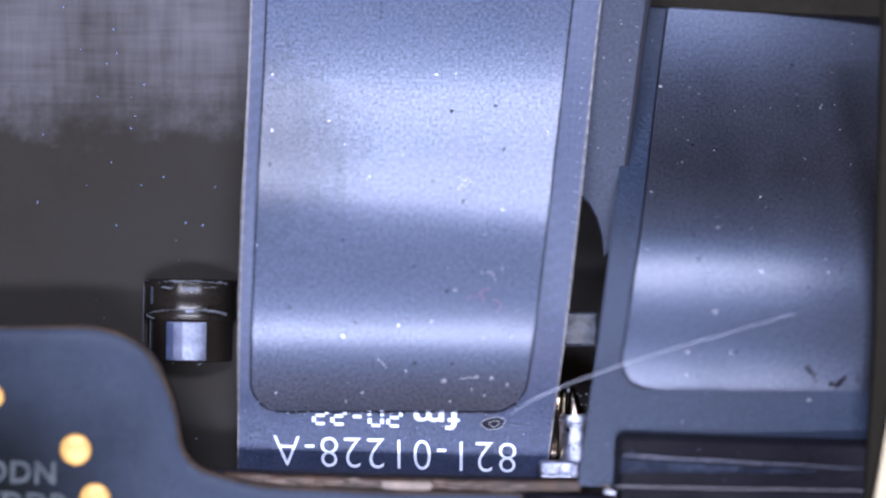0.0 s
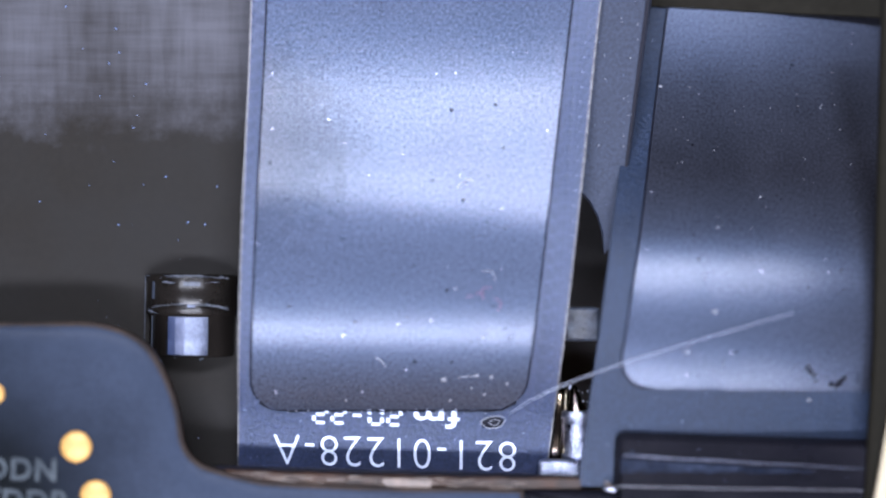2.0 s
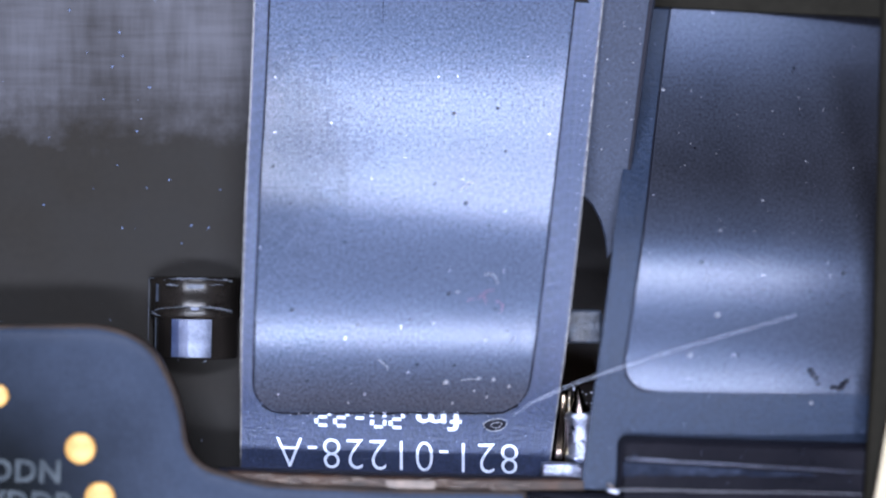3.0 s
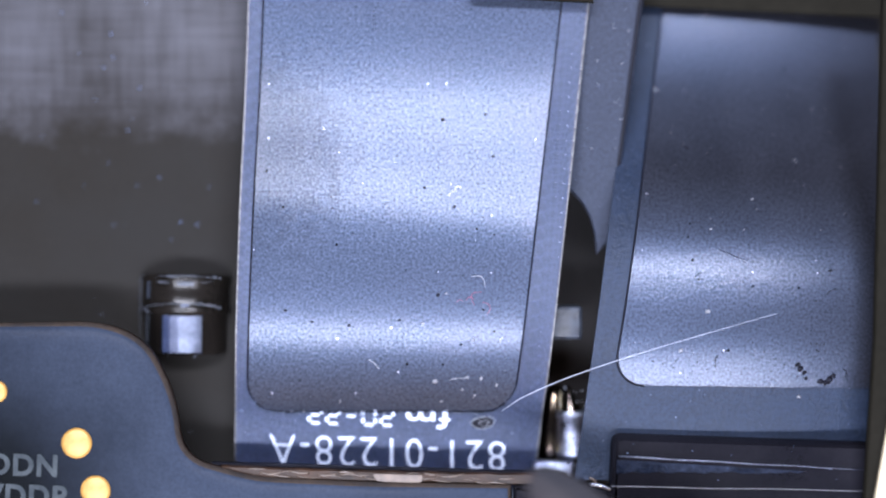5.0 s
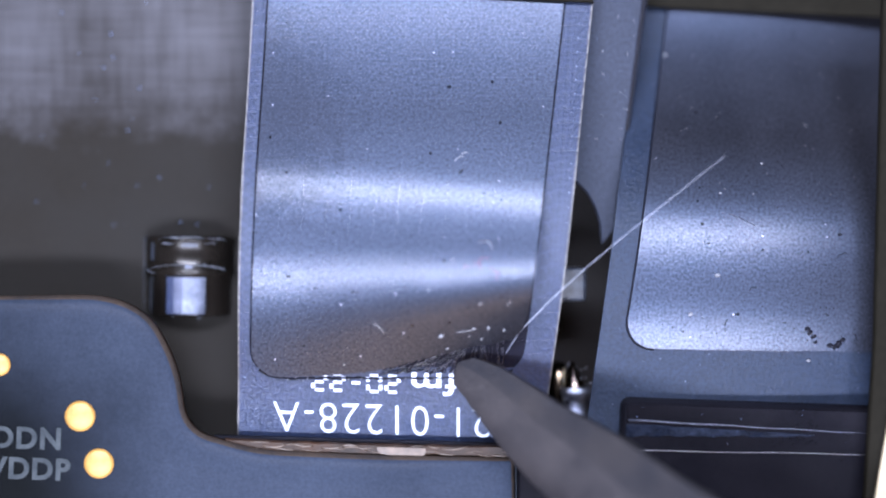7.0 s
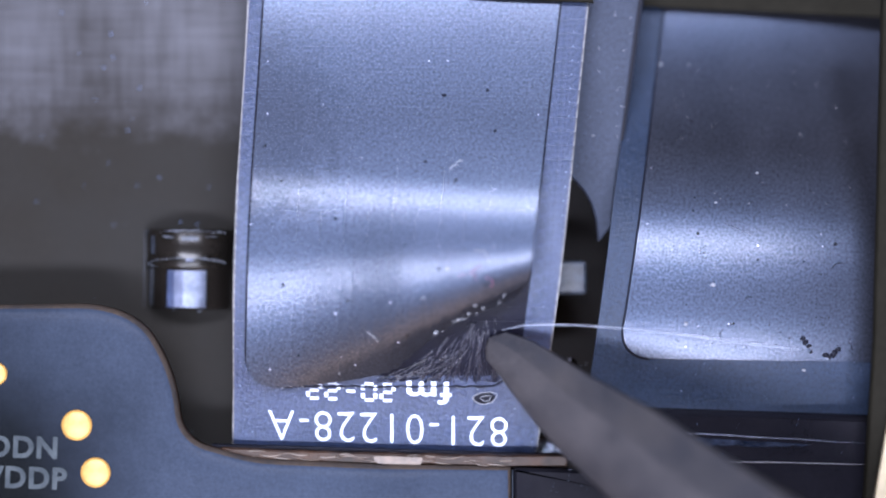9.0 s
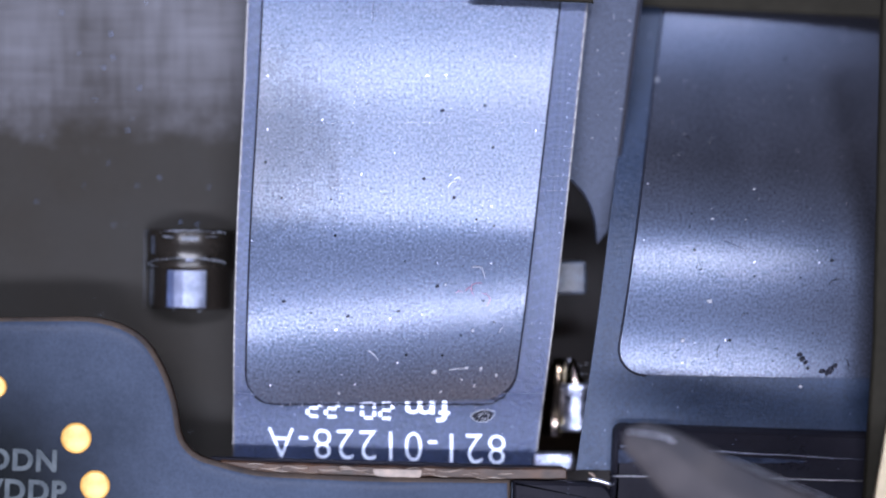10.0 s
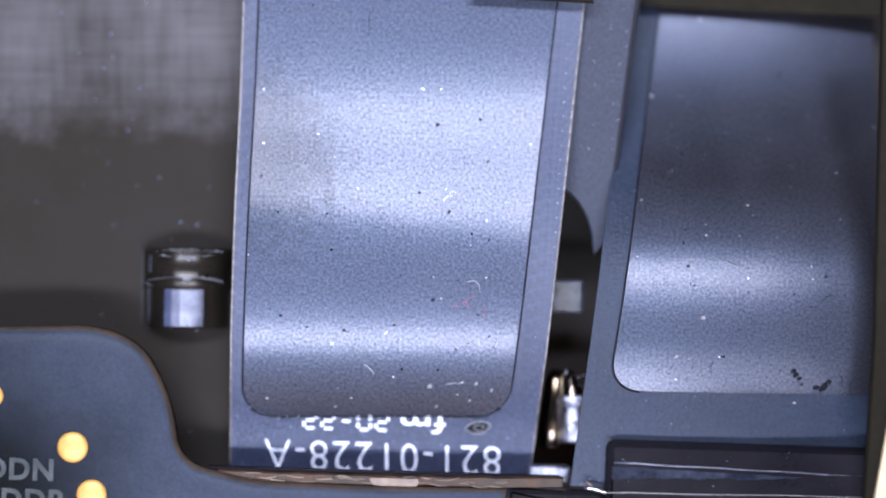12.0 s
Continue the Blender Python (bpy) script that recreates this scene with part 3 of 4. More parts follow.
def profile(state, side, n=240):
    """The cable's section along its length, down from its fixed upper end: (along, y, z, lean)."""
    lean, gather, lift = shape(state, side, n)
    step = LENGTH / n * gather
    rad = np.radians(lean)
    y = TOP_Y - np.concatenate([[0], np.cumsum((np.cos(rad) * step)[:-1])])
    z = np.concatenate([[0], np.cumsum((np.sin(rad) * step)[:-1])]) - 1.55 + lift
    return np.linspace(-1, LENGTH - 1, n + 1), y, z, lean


# plan lines of the cable's edges: x at the upper rim and change per mm downwards
CABLE_L, CABLE_R = (-5.88, -0.0325), (4.42, -0.110)
PANEL_L, PANEL_R = (-5.38, -0.040), (3.56, -0.118)


def line(edge, along):
    return edge[0] + edge[1] * along


def place(state, side, along):
    s, y, z, lean = profile(state, side)
    return np.interp(along, s, y), np.interp(along, s, z), np.interp(along, s, lean)


cable = thing("flex_cable", "blue-grey flexible flat cable with white printing and a peeling shield film", "flex cable")
PIECES = []
REST_CACHE = {}


def cable_piece(name, along0, along1, x_at, side0, side1, lift, material, thick, nx, ny, side_of):
    """One rigid piece of the cable, shaped as it lies at rest. along0 and along1 are numbers, or lines across the cable."""
    def along_at(s, v):
        a0, a1 = (a(s) if callable(a) else a for a in (along0, along1))
        return a0 * (1 - v) + a1 * v

    mid_s = (side0 + side1) / 2
    mid_a = along_at(mid_s, 0.5)
    oy, oz, _ = place("rest", side_of(mid_s), mid_a)
    ox = (x_at(mid_a, side0) + x_at(mid_a, side1)) / 2
    bm = bmesh.new()
    uv = bm.loops.layers.uv.new("UVMap")
    grid, plan, bends = [], {}, []
    for j in range(ny + 1):
        row = []
        for i in range(nx + 1):
            s = side0 + (side1 - side0) * i / nx
            a = along_at(s, j / ny)
            key = (round(a, 4), round(side_of(s), 4))
            if key not in REST_CACHE:
                REST_CACHE[key] = place("rest", side_of(s), a)
            y, z, lean = REST_CACHE[key]
            x = x_at(a, s)
            v = bm.verts.new((x - ox, y - oy, z - oz + lift))
            plan[v] = (x, y)
            bends.append(math.radians(lean))
            row.append(v)
        grid.append(row)
    for j in range(ny):
        for i in range(nx):
            f = bm.faces.new((grid[j][i], grid[j + 1][i], grid[j + 1][i + 1], grid[j][i + 1]))
            if nx == 5:
                f.material_index = (2, 0, 1, 0, 2)[i]
            for lp in f.loops:
                lp[uv].uv = plan[lp.vert]
    skirt(bm, thick)
    ob = part(name, bm, material, cable, pose_mm=mpose(ox, oy, oz))
    normals = []
    for v in ob.data.vertices:
        k = v.index
        normals.append((0, math.sin(bends[k]), math.cos(bends[k])) if k < len(bends) else (0, 0, 0))
    ob.data.normals_split_custom_set_from_vertices(normals)
    PIECES.append((ob, mid_a, side_of(mid_s), ox))
    return ob


def cable_x(a, s):
    return line(CABLE_L, a) * (1 - s) + line(CABLE_R, a) * s


CORNER, PANEL_END = 0.95, 12.62


def panel_x(a, s):
    l, r = line(PANEL_L, a), line(PANEL_R, a)
    d = a - (PANEL_END - CORNER)
    if d > 0:
        inset = CORNER * (1 - math.sqrt(max(0.0, 1 - (d / CORNER) ** 2)))
        l, r = l + inset, r - inset
    return l * (1 - s) + r * s


def backing_x(a, s):
    """Across the backing: rim, margin, the bed of glue under the film, margin, rim."""
    l, r = line(CABLE_L, a), line(CABLE_R, a)
    return (l, l + 0.045, panel_x(a, 0) - 0.065, panel_x(a, 1) + 0.06, r - 0.045, r)[round(s * 5)]


BACKING_ROWS = 30
for k in range(BACKING_ROWS):
    a0, a1 = -1 + 13.28 * k / BACKING_ROWS, -1 + 13.28 * (k + 1) / BACKING_ROWS
    cable_piece("backing_strip", a0, a1, backing_x, 0.0, 1.0, -0.07, [M_FLEX, M_GLUE, M_EDGE], 0.1, 5, 2, lambda s: -1.0)
tail = cable_piece("tail", 12.28, 15.10, backing_x, 0.0, 1.0, -0.07, [M_FLEX, M_FLEX, M_EDGE], 0.1, 5, 12, lambda s: -1.0)

# the film: broad strips where it only arches; where it peels, small pieces in rows that follow the fold
FILM_LOW = PANEL_END - 0.004


def fold_row(t):
    """A line across the film: rows fan out from a level line to the slanting fold, then run beside it."""
    def at(s):
        fold = 13.0 - 3.8 * s
        a = 8.2 + (fold - 8.2) * t if t <= 1 else fold + 3.4 * (t - 1)
        return min(a, FILM_LOW)
    return at


for first, last, rows, columns in ((-1.0, 4.0, 44, 3), (4.0, 7.2, 56, 6), (7.2, 8.2, 14, 12)):
    for k in range(rows):
        a0, a1 = first + (last - first) * k / rows, first + (last - first) * (k + 1) / rows
        for i in range(columns):
            cable_piece("film_piece", a0, a1, panel_x, i / columns, (i + 1) / columns, 0.0, M_PANEL, 0.02, 3, 2, lambda s: s)
STEPS = [1 - (1 - k / 22) ** 1.35 for k in range(23)] + [1 + (k / 17) ** 1.3 for k in range(1, 18)]
COLUMNS = 24
for t0, t1 in zip(STEPS, STEPS[1:]):
    upper, lower = fold_row(t0), fold_row(t1)
    for i in range(COLUMNS):
        s0, s1 = i / COLUMNS, (i + 1) / COLUMNS
        wide = 0.12 / COLUMNS if t0 >= 1 else 0.0  # beyond the fold the pieces overlap like scales
        if lower(s0) - upper(s0) + lower(s1) - upper(s1) > 0.004:
            cable_piece("film_piece", upper, lower, panel_x, max(0.0, s0 - wide), min(1.0, s1 + wide), 0.003 * (i % 2) if wide else 0.0, M_PANEL, 0.004, 2, 3, lambda s: s)

# printing on the tail of the cable, upside down as it lies
def print_on_tail(name, text, x_mid, along, width, height, bold=0.0, segments=False):
    ob = lettering(name, "8" if segments else text, height, M_INK, tail, Matrix(), 1.1, 1.0, bold)
    mid_a = (12.28 + 15.10) / 2
    oy, oz, _ = place("rest", -1.0, mid_a)
    ox = (cable_x(mid_a, 0) + cable_x(mid_a, 1)) / 2
    bm = bmesh.new()
    if segments:
        segment_digits(bm, text)
    else:
        bm.from_mesh(ob.data)
    bmesh.ops.triangulate(bm, faces=bm.faces)
    bmesh.ops.subdivide_edges(bm, edges=[e for e in bm.edges if e.calc_length() > 0.18 * MM], cuts=3)
    bm.to_mesh(ob.data)
    bm.free()
    xs = [v.co.x for v in ob.data.vertices]
    ys = [v.co.y for v in ob.data.vertices]
    kx, ky = width * MM / (max(xs) - min(xs)), height * MM / (max(ys) - min(ys))
    cx, cy = (max(xs) + min(xs)) / 2, (max(ys) + min(ys)) / 2
    for v in ob.data.vertices:
        dx, dy = -(v.co.x - cx) * kx / MM, (v.co.y - cy) * ky / MM
        y, z, _ = place("rest", -1.0, along + dy + 0.035 * dx)
        v.co = ((x_mid + dx - ox) * MM, (y - oy) * MM, (z - oz - 0.070 + (0.012 if v.co.z > 0 else 0.0)) * MM)
    split_characters(ob, name)


def split_characters(ob, name):
    """Makes each printed character a part of its own: faces are sorted by the gaps between the characters."""
    me = ob.data
    spans = []
    for lo, hi in sorted((min(me.vertices[v].co.x for v in f.vertices), max(me.vertices[v].co.x for v in f.vertices)) for f in me.polygons):
        if spans and lo <= spans[-1][1] + 0.03 * MM:
            spans[-1][1] = max(spans[-1][1], hi)
        else:
            spans.append([lo, hi])
    for lo, hi in spans:
        faces = [tuple(f.vertices) for f in me.polygons if lo - 1e-9 <= me.vertices[f.vertices[0]].co.x <= hi + 1e-9]
        used = sorted({v for f in faces for v in f})
        index = {v: i for i, v in enumerate(used)}
        char = bpy.data.meshes.new(name)
        char.from_pydata([me.vertices[v].co[:] for v in used], [], [tuple(index[v] for v in f) for f in faces])
        char.materials.append(M_INK)
        new(name, char).parent = tail
    bpy.data.objects.remove(ob)


def segment_digits(bm, text):
    """Digits made of short bars, as a date stamp prints them."""
    bars = {"t": (0, 1, 1, 0), "m": (0, 0.5, 1, 0), "b": (0, 0, 1, 0), "p": (0, 0.5, 0, 0.5), "q": (1, 0.5, 0, 0.5), "r": (0, 0, 0, 0.5), "s": (1, 0, 0, 0.5)}
    shape = {"2": "tqmrb", "0": "tbpqrs", "-": "m"}
    for k, ch in enumerate(text):
        for c in shape[ch]:
            x, y, w, h = bars[c]
            r = 0.055
            x0, y0 = 0.56 * k + 0.38 * x + (0.06 if w else -r), 0.62 * y + (0.06 if h else -r)
            x1, y1 = x0 + (0.38 - 0.12 if w else 2 * r), y0 + (0.31 - 0.12 if h else 2 * r)
            low = [bm.verts.new((u * MM, v * MM, -0.004 * MM)) for u, v in ((x0, y0), (x1, y0), (x1, y1), (x0, y1))]
            high = [bm.verts.new((v.co.x, v.co.y, 0.004 * MM)) for v in low]
            bm.faces.new(high)
            for a in range(4):
                bm.faces.new((low[a], low[a - 3], high[a - 3], high[a]))


print_on_tail("printed_digit", "821-01228-A", -1.68, 13.98, 7.15, 0.95, -0.022)
print_on_tail("printed_letter", "fm", -0.45, 12.84, 1.34, 0.74, 0.012)
print_on_tail("date_digit", "20-22", -2.78, 12.80, 2.66, 0.62, 0.0, True)

# glue threads under the film, and the pit beside the printing
rng = random.Random(5)
for k in range(54):
    u = (k + rng.random()) / 54
    low_x = -2.1 + 3.75 * u
    high_x = -0.45 + 1.95 * u + rng.uniform(-0.25, 0.25)
    a1 = 12.48 + rng.uniform(-0.08, 0.04)
    a0 = 11.9 - 1.35 * min(1.0, 1.5 * u) + rng.uniform(-0.2, 0.5)
    pts, w = [], rng.choice((0.010, 0.014, 0.022, 0.04))
    my, mz, _ = place("rest", -1.0, (a0 + a1) / 2)
    sway = rng.uniform(-0.12, 0.12)
    for j in range(10):
        y, z, _ = place("rest", -1.0, a0 + (a1 - a0) * j / 9)
        pts.append(((high_x - low_x) * (0.5 - j / 9) + sway * math.sin(math.pi * j / 9) + 0.02 * math.sin(j * 1.9 + k), y - my, z - mz - 0.05))
    ob = part("glue_thread", tube(pts, [w * (0.55 + 0.9 * abs(j / 9 - 0.5)) for j in range(10)]), M_THREAD, cable, pose_mm=mpose((high_x + low_x) / 2, my, mz))
    PIECES.append((ob, (a0 + a1) / 2, -1.0, (high_x + low_x) / 2))


def ring(rx, ry, r, wobble=0.0):
    return tube([(rx * math.cos(a) * (1 + wobble * math.sin(3 * a)), ry * math.sin(a), 0.0) for a in (2 * math.pi * k / 20 for k in range(21))], r, 5)


def on_tail(x, along, lift):
    mid_a = (12.28 + 15.10) / 2
    oy, oz, _ = place("rest", -1.0, mid_a)
    y, z, _ = place("rest", -1.0, along)
    return x - (cable_x(mid_a, 0) + cable_x(mid_a, 1)) / 2, y - oy, z - oz - 0.07 + lift


def tail_spot(x, along, lift):
    return mpose(*on_tail(x, along, lift), -place("rest", -1.0, along)[2], 0, 8)


part("pit", lathe([(0.0, 0.36), (0.012, 0.34), (0.016, 0.02)], "z", 20), M_LINE, tail, "dark pit with a pale rim", pose_mm=tail_spot(1.22, 13.02, 0.002) @ Matrix.Diagonal((1, 0.55, 1, 1)))
part("pit_rim", ring(0.35, 0.19, 0.013, 0.12), M_FLAKE, tail, "pale ragged rim", pose_mm=tail_spot(1.22, 13.02, 0.02))
part("pit_rim", ring(0.15, 0.09, 0.010, 0.2), M_FLAKE, tail, pose_mm=tail_spot(1.25, 13.03, 0.02))


edge_path = [(panel_x(a, 0) - 0.03, a + 0.03) for a in np.linspace(PANEL_END - 0.3, PANEL_END - 0.01, 8)]
edge_path += [(panel_x(PANEL_END, 0) + (panel_x(PANEL_END, 1) - panel_x(PANEL_END, 0)) * k / 50, PANEL_END + 0.02) for k in range(51)]
edge_path += [(panel_x(a, 1) + 0.03, a + 0.03) for a in np.linspace(PANEL_END - 0.01, PANEL_END - 0.3, 8)]
part("glue_line", tube([on_tail(x, a + rng.uniform(-0.02, 0.03), 0.01) for x, a in edge_path], [rng.uniform(0.018, 0.045) for p in edge_path]), M_LINE, tail, "dark ragged line of glue")
for k in range(22):
    x, a = edge_path[rng.randrange(9, 58)]
    part("glue_bit", chip(rng.uniform(0.015, 0.04)), M_FLAKE, tail, pose_mm=mpose(*on_tail(x, a + rng.uniform(0.0, 0.10), 0.03)))


# flakes and lint that lie on the film and ride on its pieces
def on_film(name, px, along, bm, material, turn=0.0, label=""):
    best = min(FILM_PIECES, key=lambda p: (p[1] - along) ** 2 + (p[3] - px) ** 2)
    ob, mid, side, ox = best
    y, z, lean = place("rest", side, along)
    oy, oz, _ = place("rest", side, mid)
    return part(name, bm, material, ob, label, pose_mm=mpose(px - ox, y - oy, z - oz + 0.02, -lean, 0, turn))


rng = random.Random(23)
FILM_PIECES = [p for p in PIECES if p[0].name.startswith("film_piece")]
for x, a, size, turn in ((-0.24, 11.62, 0.10, 20), (1.15, 11.53, 0.075, 70), (0.72, 11.5, 0.07, 10), (0.95, 12.1, 0.05, 40), (0.58, 11.9, 0.04, 0), (-0.05, 12.3, 0.05, 30),
                         (1.6, 11.75, 0.06, 80), (-0.6, 9.8, 0.05, 0), (0.9, 10.3, 0.06, 30), (-3.1, 12.3, 0.04, 60), (0.1, 8.9, 0.05, 20)):
    on_film("flake", x, a, chip(size), M_FLAKE, turn)
for x, a, length, turn, bend in ((0.45, 11.55, 0.5, 4, 0.05), (1.05, 8.55, 0.5, -35, 0.35), (-2.1, 11.05, 0.5, -40, 0.1), (0.3, 5.9, 0.3, 30, 0.2), (0.45, 5.75, 0.2, 10, 0.3), (1.75, 10.3, 0.2, 60, 0.2)):
    on_film("lint", x, a, sliver(length, 0.014, bend), M_FLAKE, turn)
for x, a, length, turn, bend in ((1.05, 9.05, 0.45, 60, 0.5), (1.25, 9.35, 0.4, -70, 0.4), (0.8, 9.1, 0.25, 0, 0.4), (0.5, 9.15, 0.2, 10, 0.3)):
    on_film("red_lint", x, a, sliver(length, 0.010, bend), M_RED, turn)
for x, a, size, turn in ((0.0, 3.62, 0.08, 0), (1.27, 3.45, 0.06, 80), (1.5, 4.75, 0.06, 30), (-0.55, 5.72, 0.06, 0), (0.35, 6.3, 0.07, 60), (-3.3, 6.35, 0.05, 20), (-2.8, 9.85, 0.06, 0), (-4.7, 9.4, 0.06, 0),
                         (-0.15, 8.95, 0.07, 30), (-1.3, 9.7, 0.05, 10), (1.2, 9.4, 0.05, 0), (-3.9, 9.75, 0.05, 0), (0.55, 10.45, 0.05, 0)):
    on_film("dirt_spot", x, a, chip(size), M_GLUE, turn)
for k in range(40):
    on_film("dirt_spot", rng.uniform(-5.2, 2.2), rng.uniform(2.5, 10.8), chip(rng.uniform(0.012, 0.035)), M_LINE, rng.uniform(0, 180))
on_film("dark_lint", -2.05, 0.55, sliver(0.75, 0.012, 0.06), M_GLUE, 88)

# ---- the cable on the other side ----
second = thing("second_flex_cable", "blue-grey flexible cable with a glossy curved shield film", "flex cable")
LEAN2 = ((-2, 12), (0.2, 13), (1.1, 16.2), (2.7, 25), (5.3, 33), (7.4, 23.5), (8.7, 11), (10.2, 0), (11.5, -9), (12.3, -12), (13.4, -5), (15.5, 0))


def second_section(n=120):
    s = np.linspace(-2, 15.5, n + 1)
    lean = np.radians(np.interp(s, [p[0] for p in LEAN2], [p[1] for p in LEAN2]))
    step = 17.5 / n
    y = 9.20 - np.concatenate([[0], np.cumsum(np.cos(lean[:-1]) * step)])
    z = np.concatenate([[0], np.cumsum(np.sin(lean[:-1]) * step)])
    return s, y, z - z.max() - 0.35


def second_sheet(x_left, x_right, y0, y1, corner, lift, rows, cols, thick):
    """A curved sheet with one rounded lower corner; plan edges at heights y0 (upper) to y1."""
    s, ys, zs = second_section()
    bm = bmesh.new()
    uv = bm.loops.layers.uv.new("UVMap")
    grid = []
    for j in range(rows + 1):
        t = j / rows
        t = 1 - (1 - t) ** 1.4 if corner else t
        y = y0 + (y1 - y0) * t
        l, r = x_left(y), x_right
        d = (y1 + corner) - y
        if corner and d > 0:
            l += corner * (1 - math.sqrt(max(0.0, 1 - (d / corner) ** 2)))
        row = []
        for i in range(cols + 1):
            x = l + (r - l) * i / cols
            z = np.interp(-y, -ys, zs) + lift - 0.0115 * max(0.0, x - 6.5) ** 2 - 0.008 * max(0.0, x - 9.5) ** 2
            row.append(bm.verts.new((x, y - 0.018 * (x - 5.0), z)))
        grid.append(row)
    for j in range(rows):
        for i in range(cols):
            f = bm.faces.new((grid[j][i], grid[j + 1][i], grid[j + 1][i + 1], grid[j][i + 1]))
            for lp in f.loops:
                lp[uv].uv = (lp.vert.co.x + 31, lp.vert.co.y)
    skirt(bm, thick)
    return bm


def second_left(y):
    return 5.85 - (7.35 - y) * 0.135 + 0.030 * max(0.0, y - 0.6)


def second_film_left(y):
    return 6.82 - (7.1 - y) * 0.158


part("carrier", second_sheet(second_left, 13.6, 9.0, -6.9, 0.0, 0.0, 60, 10, 0.15), M_FLEX_MID, second)
part("shield_film", second_sheet(second_film_left, 13.6, 9.0, -4.02, 0.95, 0.07, 60, 14, 0.06), M_PANEL, second, "glossy grey shield film with rounded corner")

edge_s, edge_y, edge_z = second_section()
edge_pts = []
for k in range(60):
    y = 8.9 - (8.9 + 3.15) * k / 59
    x = second_film_left(y) - 0.035
    edge_pts.append((x, y - 0.018 * (x - 5.0), np.interp(-y, -edge_y, edge_z) + 0.02))
for k in range(1, 9):
    a = math.pi / 2 * k / 8
    y = -3.15 - 0.90 * math.sin(a)
    x = second_film_left(y) - 0.03 + 0.95 * (1 - math.cos(a))
    edge_pts.append((x, y - 0.018 * (x - 5.0), np.interp(-y, -edge_y, edge_z) + 0.02))
part("cut_line", tube(edge_pts, 0.028), M_LINE, second, "dark line along the film's edge")


def on_second(name, x, y, bm, material, turn=0.0, lift=0.08):
    s, ys, zs = second_section()
    z = np.interp(-(y + 0.018 * (x - 5.0)), -ys, zs) + lift - 0.0115 * max(0.0, x - 6.5) ** 2 - 0.008 * max(0.0, x - 9.5) ** 2
    return part(name, bm, material, second, pose_mm=mpose(x, y, z, 0, 0, turn))


for x, y, size, turn in ((7.85, -1.85, 0.09, 0), (7.05, -3.0, 0.08, 40), (6.55, 4.9, 0.07, 0), (9.3, 1.5, 0.05, 10), (10.6, -4.4, 0.07, 0), (8.0, 0.6, 0.05, 0)):
    on_second("flake", x, y, chip(size), M_FLAKE, turn)
for x, y, size, turn in ((11.55, -0.65, 0.07, 0), (10.55, -3.45, 0.10, 10), (10.62, -3.56, 0.11, 50), (10.74, -3.68, 0.09, 20), (10.80, -3.85, 0.06, 0), (11.5, -3.9, 0.15, 60), (11.62, -3.78, 0.10, 20), (11.38, -3.98, 0.10, 80), (11.25, -3.95, 0.12, 0), (9.2, -1.1, 0.05, 30), (7.6, -0.9, 0.05, 0)):
    on_second("dirt_spot", x, y, chip(size), M_LINE, turn)
for k in range(60):
    on_second("dirt_spot", rng.uniform(6.0, 12.2), rng.uniform(-3.9, 0.2) if k % 3 else rng.uniform(-3.9, -2.4), chip(rng.uniform(0.012, 0.035)), M_LINE, rng.uniform(0, 180))
for k in range(36):
    on_second("flake", rng.uniform(6.4, 12.2), rng.uniform(0.3, 5.5), chip(rng.uniform(0.010, 0.026)), M_FLAKE, rng.uniform(0, 180))
for x, y, length, turn, bend in ((11.6, -1.4, 0.5, 60, 0.35), (8.2, -3.3, 0.6, 70, 0.2), (11.9, -3.7, 0.4, -50, 0.3), (8.9, -2.3, 0.3, 30, 0.3), (7.55, -0.85, 0.35, 65, 0.2)):
    on_second("lint", x, y, sliver(length, 0.012, bend), M_GLUE, turn)

on_second("scratch", 8.74, -0.26, sliver(1.2, 0.012, 0.02), M_PANEL, -27, 0.085)

# ---- black connector bar ----
bar = thing("connector_bar", "glossy black connector bar with a thin bright ridge", "connector")
part("body", slab(rounded([(4.997, -5.465), (13.637, -5.766), (13.637, -8.673), (4.880, -8.673)], [0.3, 0, 0, 0.1]), -0.2, 0.8, 0.2), M_GLOSS, bar)
worn = random.Random(5)
face_top = [(5.13 + 5.6 * k / 24, -6.24 - 0.33 * k / 24 + worn.uniform(-0.012, 0.012)) for k in range(25)]
face_low = [(x, y - 0.36 * (1 - k / 24) ** 0.8 - 0.015 + worn.uniform(-0.03, 0.03)) for k, (x, y) in enumerate(face_top)]
part("lower_face", slab(face_low + face_top[::-1], -0.18, 0.05, 0.008), M_LOWER_FACE, bar, "mottled blue-grey lower face")
for k in range(16):
    part("scuff", chip(worn.uniform(0.012, 0.035)), M_SPECK, bar, pose_mm=mpose(worn.uniform(5.3, 12.0), worn.uniform(-6.9, -5.75), -0.19, 0, 0, worn.uniform(0, 180)))
# the ridge's fading glow is put into its pale colour and its taper
part("lip", tube([(7.4 * k / 12, 0.01 * math.sin(k * 1.7), 0) for k in range(13)], [0.030 - 0.0022 * k for k in range(13)], 8), M_SCUFFED, bar, "thin pale ridge with a fading glow", pose_mm=mpose(*(5.20, -6.13, -0.17), 0, 0, -3.2))
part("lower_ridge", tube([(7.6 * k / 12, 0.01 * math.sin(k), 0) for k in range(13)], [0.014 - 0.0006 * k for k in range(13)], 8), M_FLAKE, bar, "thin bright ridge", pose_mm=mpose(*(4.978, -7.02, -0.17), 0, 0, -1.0))

